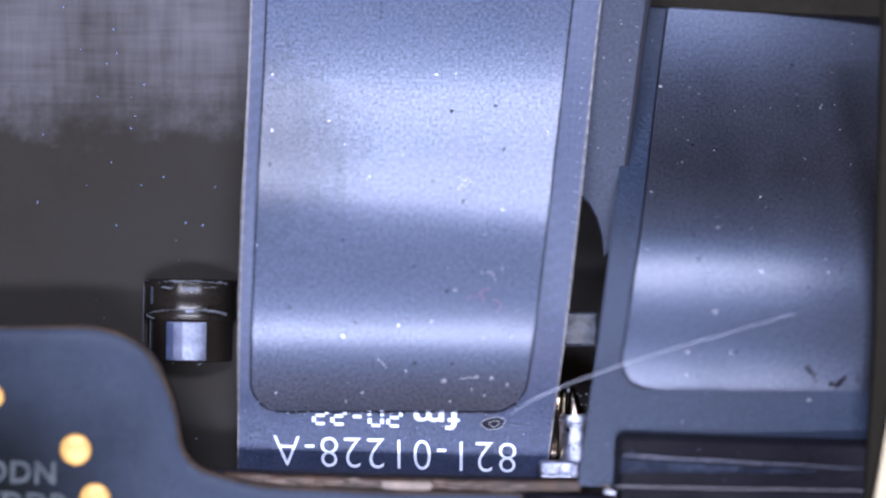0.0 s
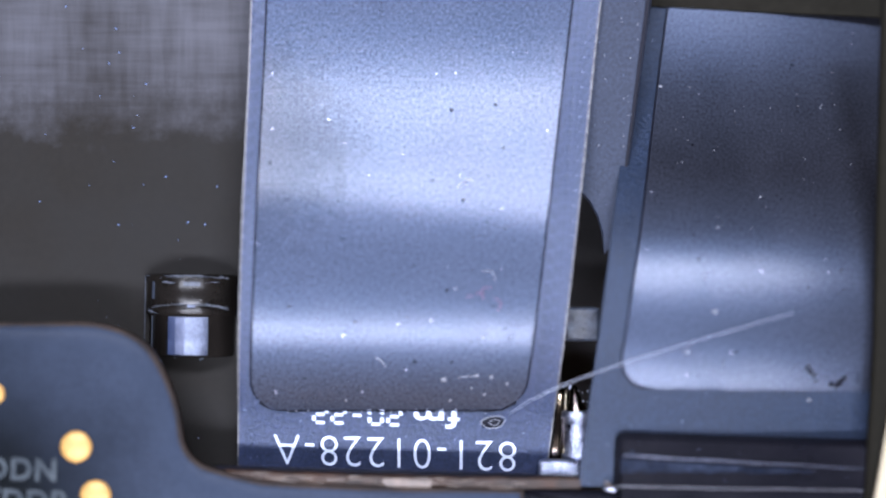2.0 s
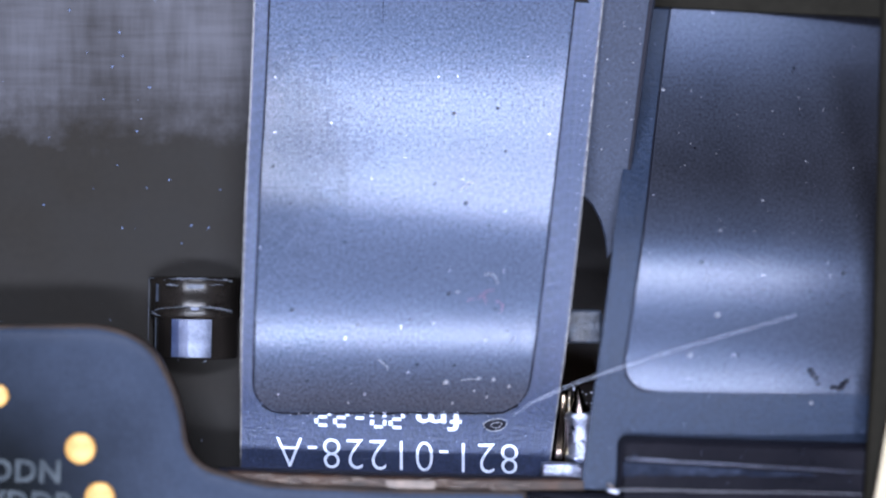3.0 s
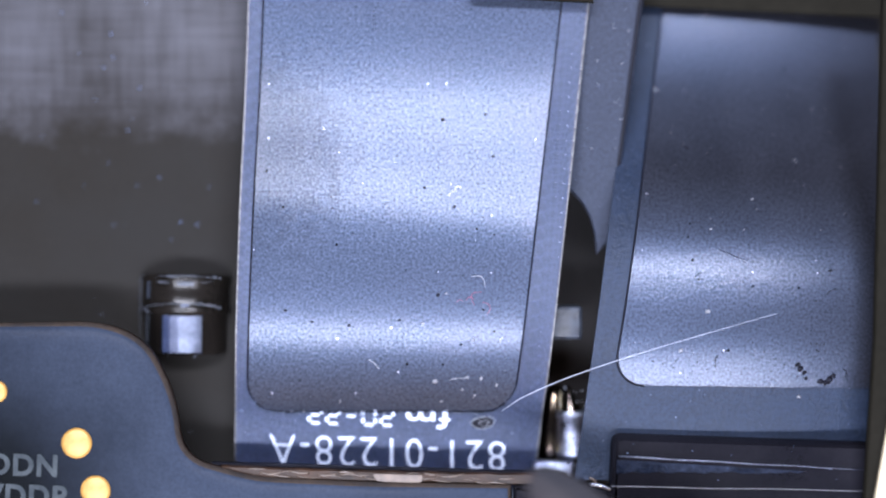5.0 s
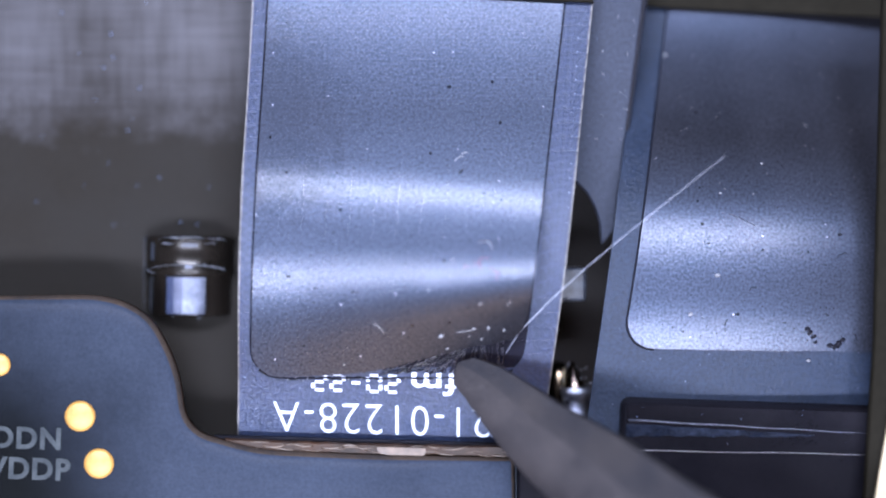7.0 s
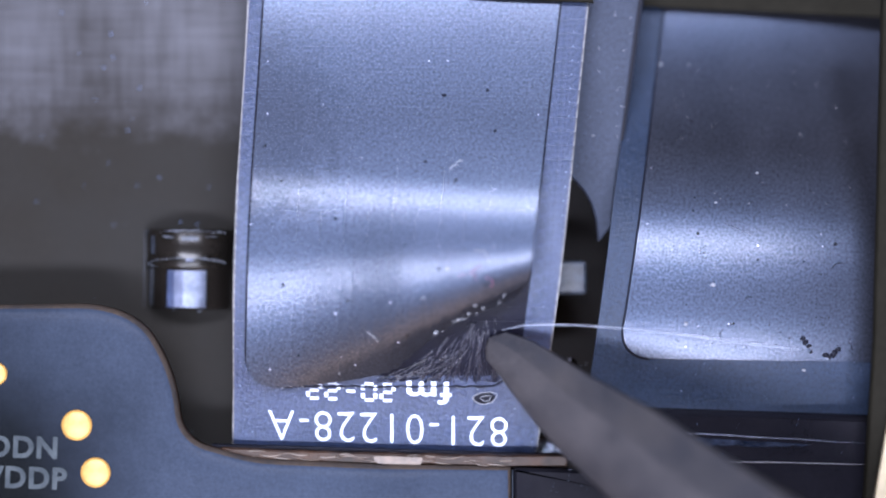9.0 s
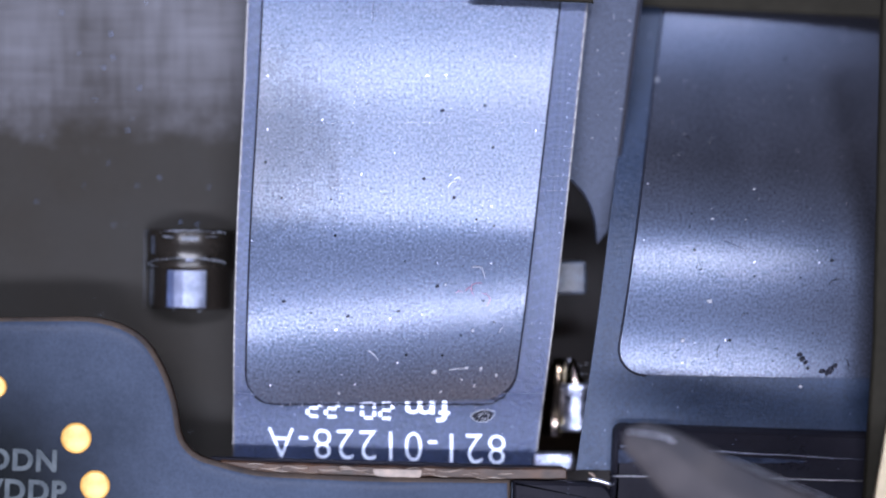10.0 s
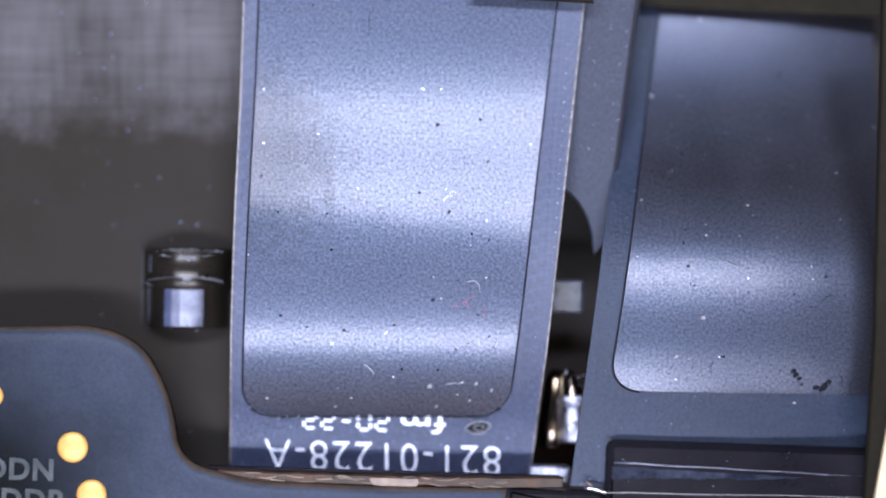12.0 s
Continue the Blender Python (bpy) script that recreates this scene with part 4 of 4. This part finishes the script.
# ---- circuit board ----
board = thing("circuit_board", "dark solder-masked circuit board with gold test pads", "circuit board")
BOARD = -0.3
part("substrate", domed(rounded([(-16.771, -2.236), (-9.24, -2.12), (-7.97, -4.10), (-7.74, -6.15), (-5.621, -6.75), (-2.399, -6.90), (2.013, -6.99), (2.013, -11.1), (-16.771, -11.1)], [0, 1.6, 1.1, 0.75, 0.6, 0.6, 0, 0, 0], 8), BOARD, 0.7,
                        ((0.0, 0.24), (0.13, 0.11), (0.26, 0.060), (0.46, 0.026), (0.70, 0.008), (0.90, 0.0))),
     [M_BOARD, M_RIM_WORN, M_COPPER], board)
# the bare edge of the board beside the cable's end
ragged = random.Random(31)
upper = [(-6.6 + 10.3 * k / 30, -6.40 - 0.30 * (1 - math.exp(-2.2 * k / 30)) + ragged.uniform(-0.02, 0.02)) for k in range(31)]
lower = [(x, y - 0.34 - 0.02 * math.sin(x) + ragged.uniform(-0.025, 0.025)) for x, y in upper]
part("ledge", slab(lower + upper[::-1], BOARD - 0.35, 0.4, 0.05), M_COPPER, board, "bare brown board edge")
# a flat dark strip between the ledge and the cable's tail
part("dark_strip", slab([(-6.9, -6.33), (3.6, -6.63), (3.6, -6.74), (-6.9, -6.45)], BOARD - 0.6, 0.2, 0.02), M_LINE, board, "dark strip under the edge")
for k in range(26):
    x = -6.3 + 8.4 * (k + bits.uniform(0.1, 0.9)) / 26
    y = -6.57 - 0.30 * (1 - math.exp(-2.2 * (x + 6.6) / 10.3))
    part("edge_burr", sliver(bits.uniform(0.25, 0.9), bits.uniform(0.015, 0.045), bits.uniform(-0.1, 0.1)), M_BURR, board, "ragged copper burr", pose_mm=mpose(x, y + bits.uniform(-0.14, 0.14), BOARD - 0.34, 0, 0, bits.uniform(-9, 5)))
part("torn_flap", slab(rounded([(-2.1, -6.66), (-0.6, -6.70), (-0.62, -6.92), (-1.0, -7.0), (-2.0, -6.88)], 0.08, 3), BOARD - 0.28, 0.04, 0.01), M_BURR, board, "pale torn flap")
part("black_block", slab(rounded([(2.094, -7.014), (4.879, -7.095), (5.184, -7.725), (5.184, -11.0), (2.094, -11.0)], [0.05, 0.3, 0.2, 0, 0], 4), BOARD - 0.1, 0.8, 0.10), M_GLOSS, board, "glossy black component")
part("block_seam", tube([(2.063, -7.064 - 0.35 * k, BOARD - 0.08) for k in range(9)], 0.022, 5), M_RIM, board, "pale seam")
part("tab", sliver(0.75, 0.07, 0.05), M_STEEL, board, "bright metal tab", pose_mm=mpose(4.676, -7.044, BOARD - 0.1, 0, 0, -14))
part("tab", sliver(0.3, 0.05, 0.1), M_BURR, board, "bright metal tab", pose_mm=mpose(4.452, -6.861, BOARD - 0.1, 0, 0, -40))
for k in range(9):
    part("speck", chip(bits.uniform(0.02, 0.05)), M_RIM, board, pose_mm=mpose(bits.uniform(2.4, 4.4), bits.uniform(-7.9, -7.2), BOARD - 0.09))
for x, y, r in ((-10.846, -5.733, 0.46), (-10.287, -7.136, 0.45), (-13.234, -4.208, 0.34)):
    part("test_pad", lathe([(0.0, r), (0.03, r * 0.99), (0.07, r * 0.8), (0.10, r * 0.4), (0.11, 0.02)], "z", 24), M_GOLD, board, "gold test pad", pose_mm=mpose(x, y, BOARD))
lettering("board_print", "DDN", 0.63, M_INK_DIM, board, mpose(-12.421, -6.414, BOARD + 0.025, 0, 0, -2), 1.1, 1.0, 0.03)
lettering("board_print", "VDDP", 0.63, M_INK_DIM, board, mpose(-12.360, -7.319, BOARD + 0.025, 0, 0, -2), 1.1, 1.0, 0.03)

# ---- fibre and prying tool ----
fibre = thing("fibre", "long thin pale fibre stuck to the cable", "fibre")
part("strand", tube([(8.6 * k / 14, 0.30 * math.sin(math.pi * (k / 14) ** 0.6), 1.0 * (k / 14) ** 0.45) for k in range(15)], [0.013 - 0.0005 * k for k in range(15)]), M_HAIR, fibre)

tool = thing("prying_tool", "worn grey nylon prying tool with a blunt tapered tip", "tool")


def tool_length(rows):
    """A tapering length along +x, with a worn ridge and chamfers; the tip lies at the origin. rows: along, half width."""
    around = ((-1, 0), (-0.86, 0.50), (-0.40, 0.80), (0.12, 1.0), (0.22, 0.97), (0.62, 0.62), (0.92, 0.42), (1, 0), (0.8, -0.5), (0, -0.8), (-0.8, -0.5))
    bm = bmesh.new()
    rings = []
    for x, w in rows:
        h = w * (0.30 + 0.45 * min(1.0, x / 8))
        ring = []
        for u, v in around:
            n = noise.noise(Vector((x * 1.5, u * 2, v * 2)))
            ring.append(bm.verts.new((x + (0.10 * u * u + 0.06 * n if x < 0.3 else 0), w * u + 0.05 * math.sin(x * 1.3) + 0.04 * n, h * v + 0.05 * noise.noise(Vector((x * 1.1 + 9, u * 1.7, v))))))
        rings.append(ring)
    for a, b in zip(rings, rings[1:]):
        for k in range(len(around)):
            j = (k + 1) % len(around)
            f = bm.faces.new((a[k], a[j], b[j], b[k]))
            # the facets right of the ridge get their shade from the darker material
            f.material_index = 1 if k in (4, 5, 6) else 0
            if k in (6, 0):
                bm.edges.get((a[k], b[k])).smooth = False
    for ring in (rings[0][::-1], rings[-1]):
        for e in bm.faces.new(ring).edges:
            e.smooth = x < 1.4 and ring is not rings[-1]
    bmesh.ops.recalc_face_normals(bm, faces=bm.faces)
    return bm


part("tip", tool_length([(0.0, 0.24), (0.05, 0.32), (0.15, 0.41), (0.3, 0.49), (0.6, 0.58), (0.9, 0.65), (1.2, 0.73), (1.30, 0.754)]), [M_TOOL, M_TOOL_SHADED], tool, "scuffed grey tip")
part("shank", tool_length([(1.10, 0.64), (1.24, 0.73), (1.30, 0.752), (1.7, 0.83), (2.1, 0.90), (2.7, 1.00), (3.5, 1.11), (4.4, 1.22), (6.0, 1.40), (7.7, 1.58), (11.0, 1.84), (15.4, 2.0), (40.0, 2.3)]), [M_TOOL, M_TOOL_SHADED], tool)

# ---- rim of the viewing screen ----
bezel = thing("screen_bezel", "dark olive-black bezel of the viewing screen", "bezel", "structure")
part("upper_bar", slab([(0.8, 7.536), (4.5, 7.362), (4.5, 8.3), (0.8, 8.3)], -1.0, 0.2, 0.03), M_BEZEL, bezel)
part("upper_bar", slab([(4.45, 7.565), (14.9, 7.07), (14.9, 8.4), (4.45, 8.4)], -3.4, 0.15, 0.03), M_BEZEL, bezel)
part("side_bar", slab([(12.845, 7.340), (12.825, 6.943), (12.597, -2.619), (12.300, -7.271), (12.260, -7.935), (12.617, -7.935), (13.490, -1.488), (13.490, 7.340)], 0.8, 0.4, 0.05), M_BEZEL, bezel)
wall = tagged(part("cream_wall", slab([(13.469, -1.984), (15.869, -1.984), (15.869, -8.728), (12.278, -8.728)], 1.2, 0.3, 0.02), M_CREAM), "plain cream painted wall beyond the screen", "wall", kind="structure")


# ---- movement ----
def slide(ob, rows, base=None):
    """Keys a thing by shifts in millimetres: seconds, x, y and optional turns."""
    base = base or Matrix()
    walk(ob, [(r[0], mpose(r[1], r[2], r[3] if len(r) > 3 else 0, *(r[4:] if len(r) > 4 else ())) @ base) for r in rows])


def motions():
    # the whole stage sinks a little when the focus is set, between the third and fifth second
    slide(bezel, [(0.0, -0.256, -0.145, 1.50), (2.7, -0.256, -0.145, 1.50), (4.3, 0, 0, 0), (12.0, 0, 0, 0)])
    slide(wall, [(0.0, -0.260, 0.105, 1.50), (2.7, -0.260, 0.105, 1.50), (4.3, 0, 0, 0), (12.0, 0, 0, 0)])
    slide(chassis, [(0.00, 0.379, -0.044, 2.20), (0.50, 0.379, -0.044, 2.20), (1.00, 0.430, -0.044, 2.20), (1.50, 0.430, -0.044, 2.20), (2.00, 0.448, -0.027, 2.20), (2.50, 0.585, -0.129, 2.20), (2.70, 0.585, -0.129, 2.20), (4.30, -0.034, -0.017, 0.00), (4.50, -0.034, -0.017, 0.00), (5.00, 0.000, 0.000, 0.00), (12.00, 0.000, 0.000, 0.00)])
    slide(posts, [(0.00, 0.353, -0.145, 2.20), (0.50, 0.353, -0.077, 2.20), (1.00, 0.403, -0.027, 2.20), (1.50, 0.403, -0.027, 2.20), (2.00, 0.403, 0.007, 2.20), (2.50, 0.539, -0.077, 2.20), (2.70, 0.539, -0.077, 2.20), (4.30, -0.017, -0.017, 0.00), (4.50, -0.017, -0.017, 0.00), (5.00, 0.000, -0.017, 0.00), (5.50, 0.000, 0.000, 0.00), (5.60, 0.017, 0.102, 0.00), (5.80, 0.051, 0.474, 0.00), (6.00, 0.085, 0.728, 0.00), (6.50, 0.102, 1.016, 0.00), (7.00, 0.119, 1.152, 0.00), (7.20, 0.119, 1.186, 0.00), (8.80, 0.135, 1.355, 0.00), (9.50, 0.135, 1.355, 0.00), (11.00, 0.135, 1.355, 0.00), (11.50, 0.102, 1.050, 0.00), (12.00, 0.051, 0.779, 0.00)])
    slide(screw, [(0.00, 0.005, 0.033, 2.20), (0.50, 0.005, 0.074, 2.20), (1.00, 0.056, 0.105, 2.20), (1.50, 0.056, 0.105, 2.20), (2.00, 0.056, 0.125, 2.20), (2.50, 0.193, 0.074, 2.20), (2.70, 0.193, 0.074, 2.20), (4.30, -0.017, -0.010, 0.00), (4.50, -0.017, -0.010, 0.00), (5.00, 0.000, -0.010, 0.00), (5.50, 0.000, -0.000, 0.00), (5.60, 0.017, 0.062, 0.00), (5.80, 0.051, 0.288, 0.00), (6.00, 0.086, 0.442, 0.00), (6.50, 0.103, 0.616, 0.00), (7.00, 0.120, 0.698, 0.00), (7.20, 0.120, 0.719, 0.00), (8.80, 0.137, 0.822, 0.00), (9.50, 0.137, 0.822, 0.00), (11.00, 0.137, 0.822, 0.00), (11.50, 0.103, 0.637, 0.00), (12.00, 0.051, 0.472, 0.00)])
    slide(foot, [(0.00, 0.085, 0.163, 2.20), (0.50, 0.035, 0.146, 2.20), (1.00, 0.085, 0.196, 2.20), (1.50, 0.085, 0.196, 2.20), (2.00, 0.085, 0.196, 2.20), (2.50, 0.185, 0.112, 2.20), (2.70, 0.185, 0.112, 2.20), (4.30, -0.017, 0.000, 0.00), (4.50, -0.017, 0.000, 0.00), (5.00, 0.000, 0.000, 0.00), (5.50, 0.000, 0.000, 0.00), (5.60, 0.017, 0.100, 0.00), (5.80, 0.067, 0.418, 0.00), (6.00, 0.100, 0.602, 0.00), (6.50, 0.167, 0.686, 0.00), (7.00, 0.184, 0.837, 0.00), (7.20, 0.184, 0.853, 0.00), (9.00, 0.033, 0.586, 0.00), (9.50, 0.033, 0.552, 0.00), (9.85, 0.033, 0.519, 0.00), (10.00, -0.017, 0.234, 0.00), (10.50, -0.050, 0.067, 0.00), (11.00, -0.050, 0.000, 0.00), (11.50, -0.117, -0.134, 0.00), (12.00, -0.151, -0.151, 0.00)])
    slide(bracket, [(0.00, 0.071, -0.075, 2.20), (0.50, 0.053, -0.075, 2.20), (1.00, 0.087, -0.041, 2.20), (1.50, 0.087, -0.041, 2.20), (2.00, 0.087, -0.006, 2.20), (2.50, 0.207, -0.126, 2.20), (2.70, 0.207, -0.126, 2.20), (4.30, -0.034, -0.018, 0.00), (4.50, -0.034, -0.018, 0.00), (5.00, 0.000, 0.000, 0.00), (5.50, 0.000, 0.000, 0.00), (5.80, 0.034, 0.188, 0.00), (6.00, 0.052, 0.291, 0.00), (6.50, 0.102, 0.240, 0.00), (7.00, 0.154, 0.291, 0.00), (9.00, 0.052, 0.376, 0.00), (9.50, 0.018, 0.376, 0.00), (10.00, 0.018, 0.308, 0.00), (10.50, -0.034, 0.206, 0.00), (11.00, 0.000, 0.154, 0.00), (11.50, -0.052, 0.034, 0.00), (12.00, -0.086, -0.018, 0.00)])
    slide(cable, [(0.00, 0.261, 0.133, 2.20), (0.50, 0.211, 0.116, 2.20), (1.00, 0.261, 0.166, 2.20), (1.50, 0.261, 0.166, 2.20), (2.00, 0.261, 0.166, 2.20), (2.50, 0.361, 0.082, 2.20), (2.70, 0.361, 0.082, 2.20), (4.30, -0.017, 0.000, 0.00), (4.50, -0.017, 0.000, 0.00), (5.00, 0.000, 0.000, 0.00), (5.50, 0.000, 0.000, 0.00), (5.60, 0.017, 0.100, 0.00), (5.80, 0.067, 0.418, 0.00), (6.00, 0.100, 0.602, 0.00), (6.50, 0.167, 0.686, 0.00), (7.00, 0.184, 0.837, 0.00), (7.20, 0.184, 0.853, 0.00), (9.00, 0.033, 0.586, 0.00), (9.50, 0.033, 0.552, 0.00), (9.85, 0.033, 0.519, 0.00), (10.00, -0.017, 0.234, 0.00), (10.50, -0.050, 0.067, 0.00), (11.00, -0.050, 0.000, 0.00), (11.50, -0.117, -0.134, 0.00), (12.00, -0.151, -0.151, 0.00)])
    slide(second, [(0.00, -0.032, 0.056, 2.20, -1.5, 0, 0), (0.50, -0.083, 0.005, 2.20, -1.5, 0, 0), (1.00, -0.032, 0.056, 2.20, -1.5, 0, 0), (1.50, -0.032, 0.056, 2.20, -1.5, 0, 0), (2.00, -0.032, 0.056, 2.20, -1.5, 0, 0), (2.50, 0.068, -0.045, 2.20, -1.5, 0, 0), (2.70, 0.068, -0.045, 2.20, -1.5, 0, 0), (4.30, -0.017, -0.017, 0.00), (4.50, -0.017, -0.017, 0.00), (5.00, 0.000, 0.000, 0.00), (5.50, 0.000, 0.000, 0.00), (5.60, 0.034, 0.117, 0.00), (5.80, 0.101, 0.536, 0.00), (6.00, 0.168, 0.788, 0.00), (6.50, 0.251, 0.888, 0.00), (7.00, 0.285, 1.072, 0.00), (7.20, 0.285, 1.089, 0.00), (9.00, 0.151, 0.788, 0.00), (9.50, 0.117, 0.737, 0.00), (9.85, 0.101, 0.704, 0.00), (10.00, 0.050, 0.302, 0.00), (10.50, -0.034, 0.050, 0.00), (11.00, -0.034, 0.000, 0.00), (11.50, -0.101, -0.151, 0.00), (12.00, -0.134, -0.184, 0.00)])
    slide(bar, [(0.00, -0.032, 0.209, 2.20), (0.50, -0.083, 0.158, 2.20), (1.00, -0.032, 0.209, 2.20), (1.50, -0.032, 0.209, 2.20), (2.00, -0.032, 0.209, 2.20), (2.50, 0.068, 0.108, 2.20), (2.70, 0.068, 0.108, 2.20), (4.30, -0.017, -0.017, 0.00), (4.50, -0.017, -0.017, 0.00), (5.00, 0.000, 0.000, 0.00), (5.50, 0.000, 0.000, 0.00), (5.60, 0.034, 0.117, 0.00), (5.80, 0.101, 0.536, 0.00), (6.00, 0.168, 0.788, 0.00), (6.50, 0.251, 0.888, 0.00), (7.00, 0.285, 1.072, 0.00), (7.20, 0.285, 1.089, 0.00), (9.00, 0.151, 0.788, 0.00), (9.50, 0.117, 0.737, 0.00), (9.85, 0.101, 0.704, 0.00), (10.00, 0.050, 0.302, 0.00), (10.50, -0.034, 0.050, 0.00), (11.00, -0.034, 0.000, 0.00), (11.50, -0.101, -0.151, 0.00), (12.00, -0.134, -0.184, 0.00)])
    slide(board, [(0.00, 0.290, -0.030, 2.20), (0.50, 0.274, 0.021, 2.20), (1.00, 0.306, 0.053, 2.20), (1.50, 0.306, 0.037, 2.20), (2.00, 0.306, 0.053, 2.20), (2.50, 0.424, -0.014, 2.20), (2.70, 0.441, -0.014, 2.20), (4.30, -0.017, -0.034, 0.00), (4.50, -0.017, -0.034, 0.00), (5.00, 0.000, -0.017, 0.00), (5.50, 0.000, 0.000, 0.00), (5.60, 0.017, 0.083, 0.00), (5.80, 0.034, 0.417, 0.00), (6.00, 0.050, 0.617, 0.00), (6.50, 0.083, 0.667, 0.00), (7.00, 0.101, 0.784, 0.00), (7.20, 0.101, 0.800, 0.00), (9.00, 0.000, 0.516, 0.00), (9.50, -0.017, 0.483, 0.00), (9.85, -0.017, 0.450, 0.00), (10.00, -0.017, 0.133, 0.00), (10.50, -0.017, -0.034, 0.00), (11.00, -0.017, -0.083, 0.00), (11.50, -0.083, -0.133, 0.00), (12.00, -0.117, -0.133, 0.00)])
    slide(fibre, [(0.00, 1.95, -4.79, 1.35, 0, 0, 20), (1.00, 1.95, -4.77, 1.35, 0, 0, 20), (2.00, 1.95, -4.76, 1.35, 0, 0, 20), (2.50, 2.05, -4.84, 1.35, 0, 0, 20), (2.70, 2.05, -4.84, 1.35, 0, 0, 20), (4.30, 1.75, -4.84, -0.85, 0, 0, 20), (5.50, 1.75, -4.82, -0.85, 0, 0, 20), (5.70, 1.53, -4.21, -0.45, 0, 0, 23), (6.00, 1.44, -3.66, -0.05, 0, 0, 27), (6.40, 1.49, -3.50, -0.20, 0, 0, 30), (6.50, 1.60, -3.56, 0.10, 0, 0, 33), (6.60, 1.64, -3.28, -0.20, 0, 0, 39), (6.90, 1.80, -3.19, -0.10, 0, 0, 42), (7.20, 1.93, -2.74, 0.20, 0, 0, 43), (8.00, 1.84, -2.39, 0.30, 0, 0, 15), (8.80, 1.73, -2.38, 0.30, 0, 0, -3), (9.50, 1.73, -2.38, 0.30, 0, 0, -4), (9.85, 1.43, -2.34, 0.30, 0, 0, -4), (10.00, 5.21, -5.18, 3.00, 0, 0, -20), (10.20, 2.58, -4.12, 0.50, 0, 0, -7), (10.30, 2.02, -3.71, -0.20, 0, 0, -8), (10.50, 0.94, -3.67, -0.40, 0, 0, -8), (10.80, 1.27, -3.80, -0.30, 0, 0, -8), (10.90, 6.33, -6.38, 3.00, 0, 0, -20), (11.00, 9.90, -11.14, 8.00, 0, 0, -30), (12.00, 9.52, -11.42, 15.00, 0, 0, -30)])
    slide(tool, [(0.00, 8.71, -11.06, 20.00, 0, -32, -45), (4.30, 8.33, -11.61, 14.00, 0, -32, -48), (4.50, 6.82, -6.72, 9.00, 0, -32, -52), (4.70, 3.58, -0.13, 8.00, 0, -32, -58), (4.80, 4.17, -2.40, 7.00, 0, -32, -55), (4.90, 4.59, -6.13, 4.00, 0, -32, -45), (5.00, 2.53, -6.39, 2.00, 0, -32, -42), (5.10, 0.51, -5.94, 0.50, 0, -32, -40), (5.30, 0.13, -5.00, -0.30, 0, -32, -40), (5.50, 0.27, -4.93, -0.40, 0, -32, -40), (5.60, 0.10, -4.47, -0.40, 0, -32, -40), (5.70, 0.07, -4.21, -0.40, 0, -32, -40), (5.80, 0.27, -4.14, -0.40, 0, -32, -41), (5.90, 0.35, -3.90, -0.30, 0, -32, -41), (6.00, 0.22, -3.63, -0.30, 0, -32, -40), (6.20, -0.03, -3.19, -0.20, 0, -32, -38), (6.40, 0.37, -3.29, -0.20, 0, -32, -38), (6.50, 0.47, -3.41, -0.20, 0, -32, -38), (6.90, 0.37, -3.49, -0.20, 0, -32, -38), (7.20, 0.68, -3.24, -0.10, 0, -32, -38), (8.00, 1.02, -2.90, 0.00, 0, -32, -38), (8.80, 1.40, -2.70, 0.10, 0, -32, -38), (9.30, 1.30, -2.65, 0.10, 0, -32, -38), (9.50, 1.46, -2.45, 0.10, 0, -32, -38), (9.70, 1.33, -2.66, 0.10, 0, -32, -38), (9.85, 1.10, -2.31, 0.20, 0, -32, -38), (9.90, 1.37, -2.50, 0.50, 0, -32, -38), (10.00, 5.25, -5.22, 2.50, 0, -32, -34), (10.10, 4.79, -4.03, 2.20, 0, -32, -32), (10.20, 2.40, -4.72, 1.00, 0, -32, -38), (10.30, 1.63, -4.14, 0.20, 0, -32, -38), (10.40, 0.00, -3.65, -0.10, 0, -32, -38), (10.50, 0.23, -3.99, -0.20, 0, -32, -38), (10.60, 0.10, -3.93, -0.20, 0, -32, -38), (10.80, 0.69, -3.91, -0.20, 0, -32, -38), (10.90, 5.85, -6.54, 3.00, 0, -32, -40), (11.00, 9.16, -11.28, 8.00, 0, -32, -42), (12.00, 8.71, -11.06, 20.00, 0, -32, -42)])
    # the cable bends: each piece follows the section of its own strip
    sides = sorted({round(p[2], 4) for p in PIECES})
    width = line(PANEL_R, 9) - line(PANEL_L, 9)

    def stand(k, along, side):
        """How a piece lies: its axes across and along the film, and its normal."""
        near = [s for s in sides if s >= 0 and abs(s - side) < 0.05] if side >= 0 else [side]
        lo, hi = table[(k, near[0])], table[(k, near[-1])]
        run = max(1e-6, (near[-1] - near[0]) * width)
        dy, dz = ((np.interp(along, hi[0], hi[c]) - np.interp(along, lo[0], lo[c])) / run for c in (1, 2))
        lean = math.radians(np.interp(along, table[(k, side)][0], table[(k, side)][3]))
        down = Vector((0, math.cos(lean), -math.sin(lean)))
        across = Vector((1, dy, dz)) if run > 1e-3 else Vector((1, 0, 0))
        normal = across.cross(down).normalized()
        across = down.cross(normal)
        return Matrix((across, down, normal)).transposed()

    table = {(k, s): profile(state, s) for k, (t, state) in enumerate(TIMELINE) for s in sides}
    for ob, along, side, ox in PIECES:
        side = round(side, 4)
        first = stand(0, along, side)
        rows = []
        for k, (t, state) in enumerate(TIMELINE):
            s, y, z, lean = table[(k, side)]
            q = stand(k, along, side) @ first.inverted()
            rows.append((t, mpose(ox, np.interp(along, s, y), np.interp(along, s, z)) @ q.to_4x4()))
        walk(ob, rows)


motions()
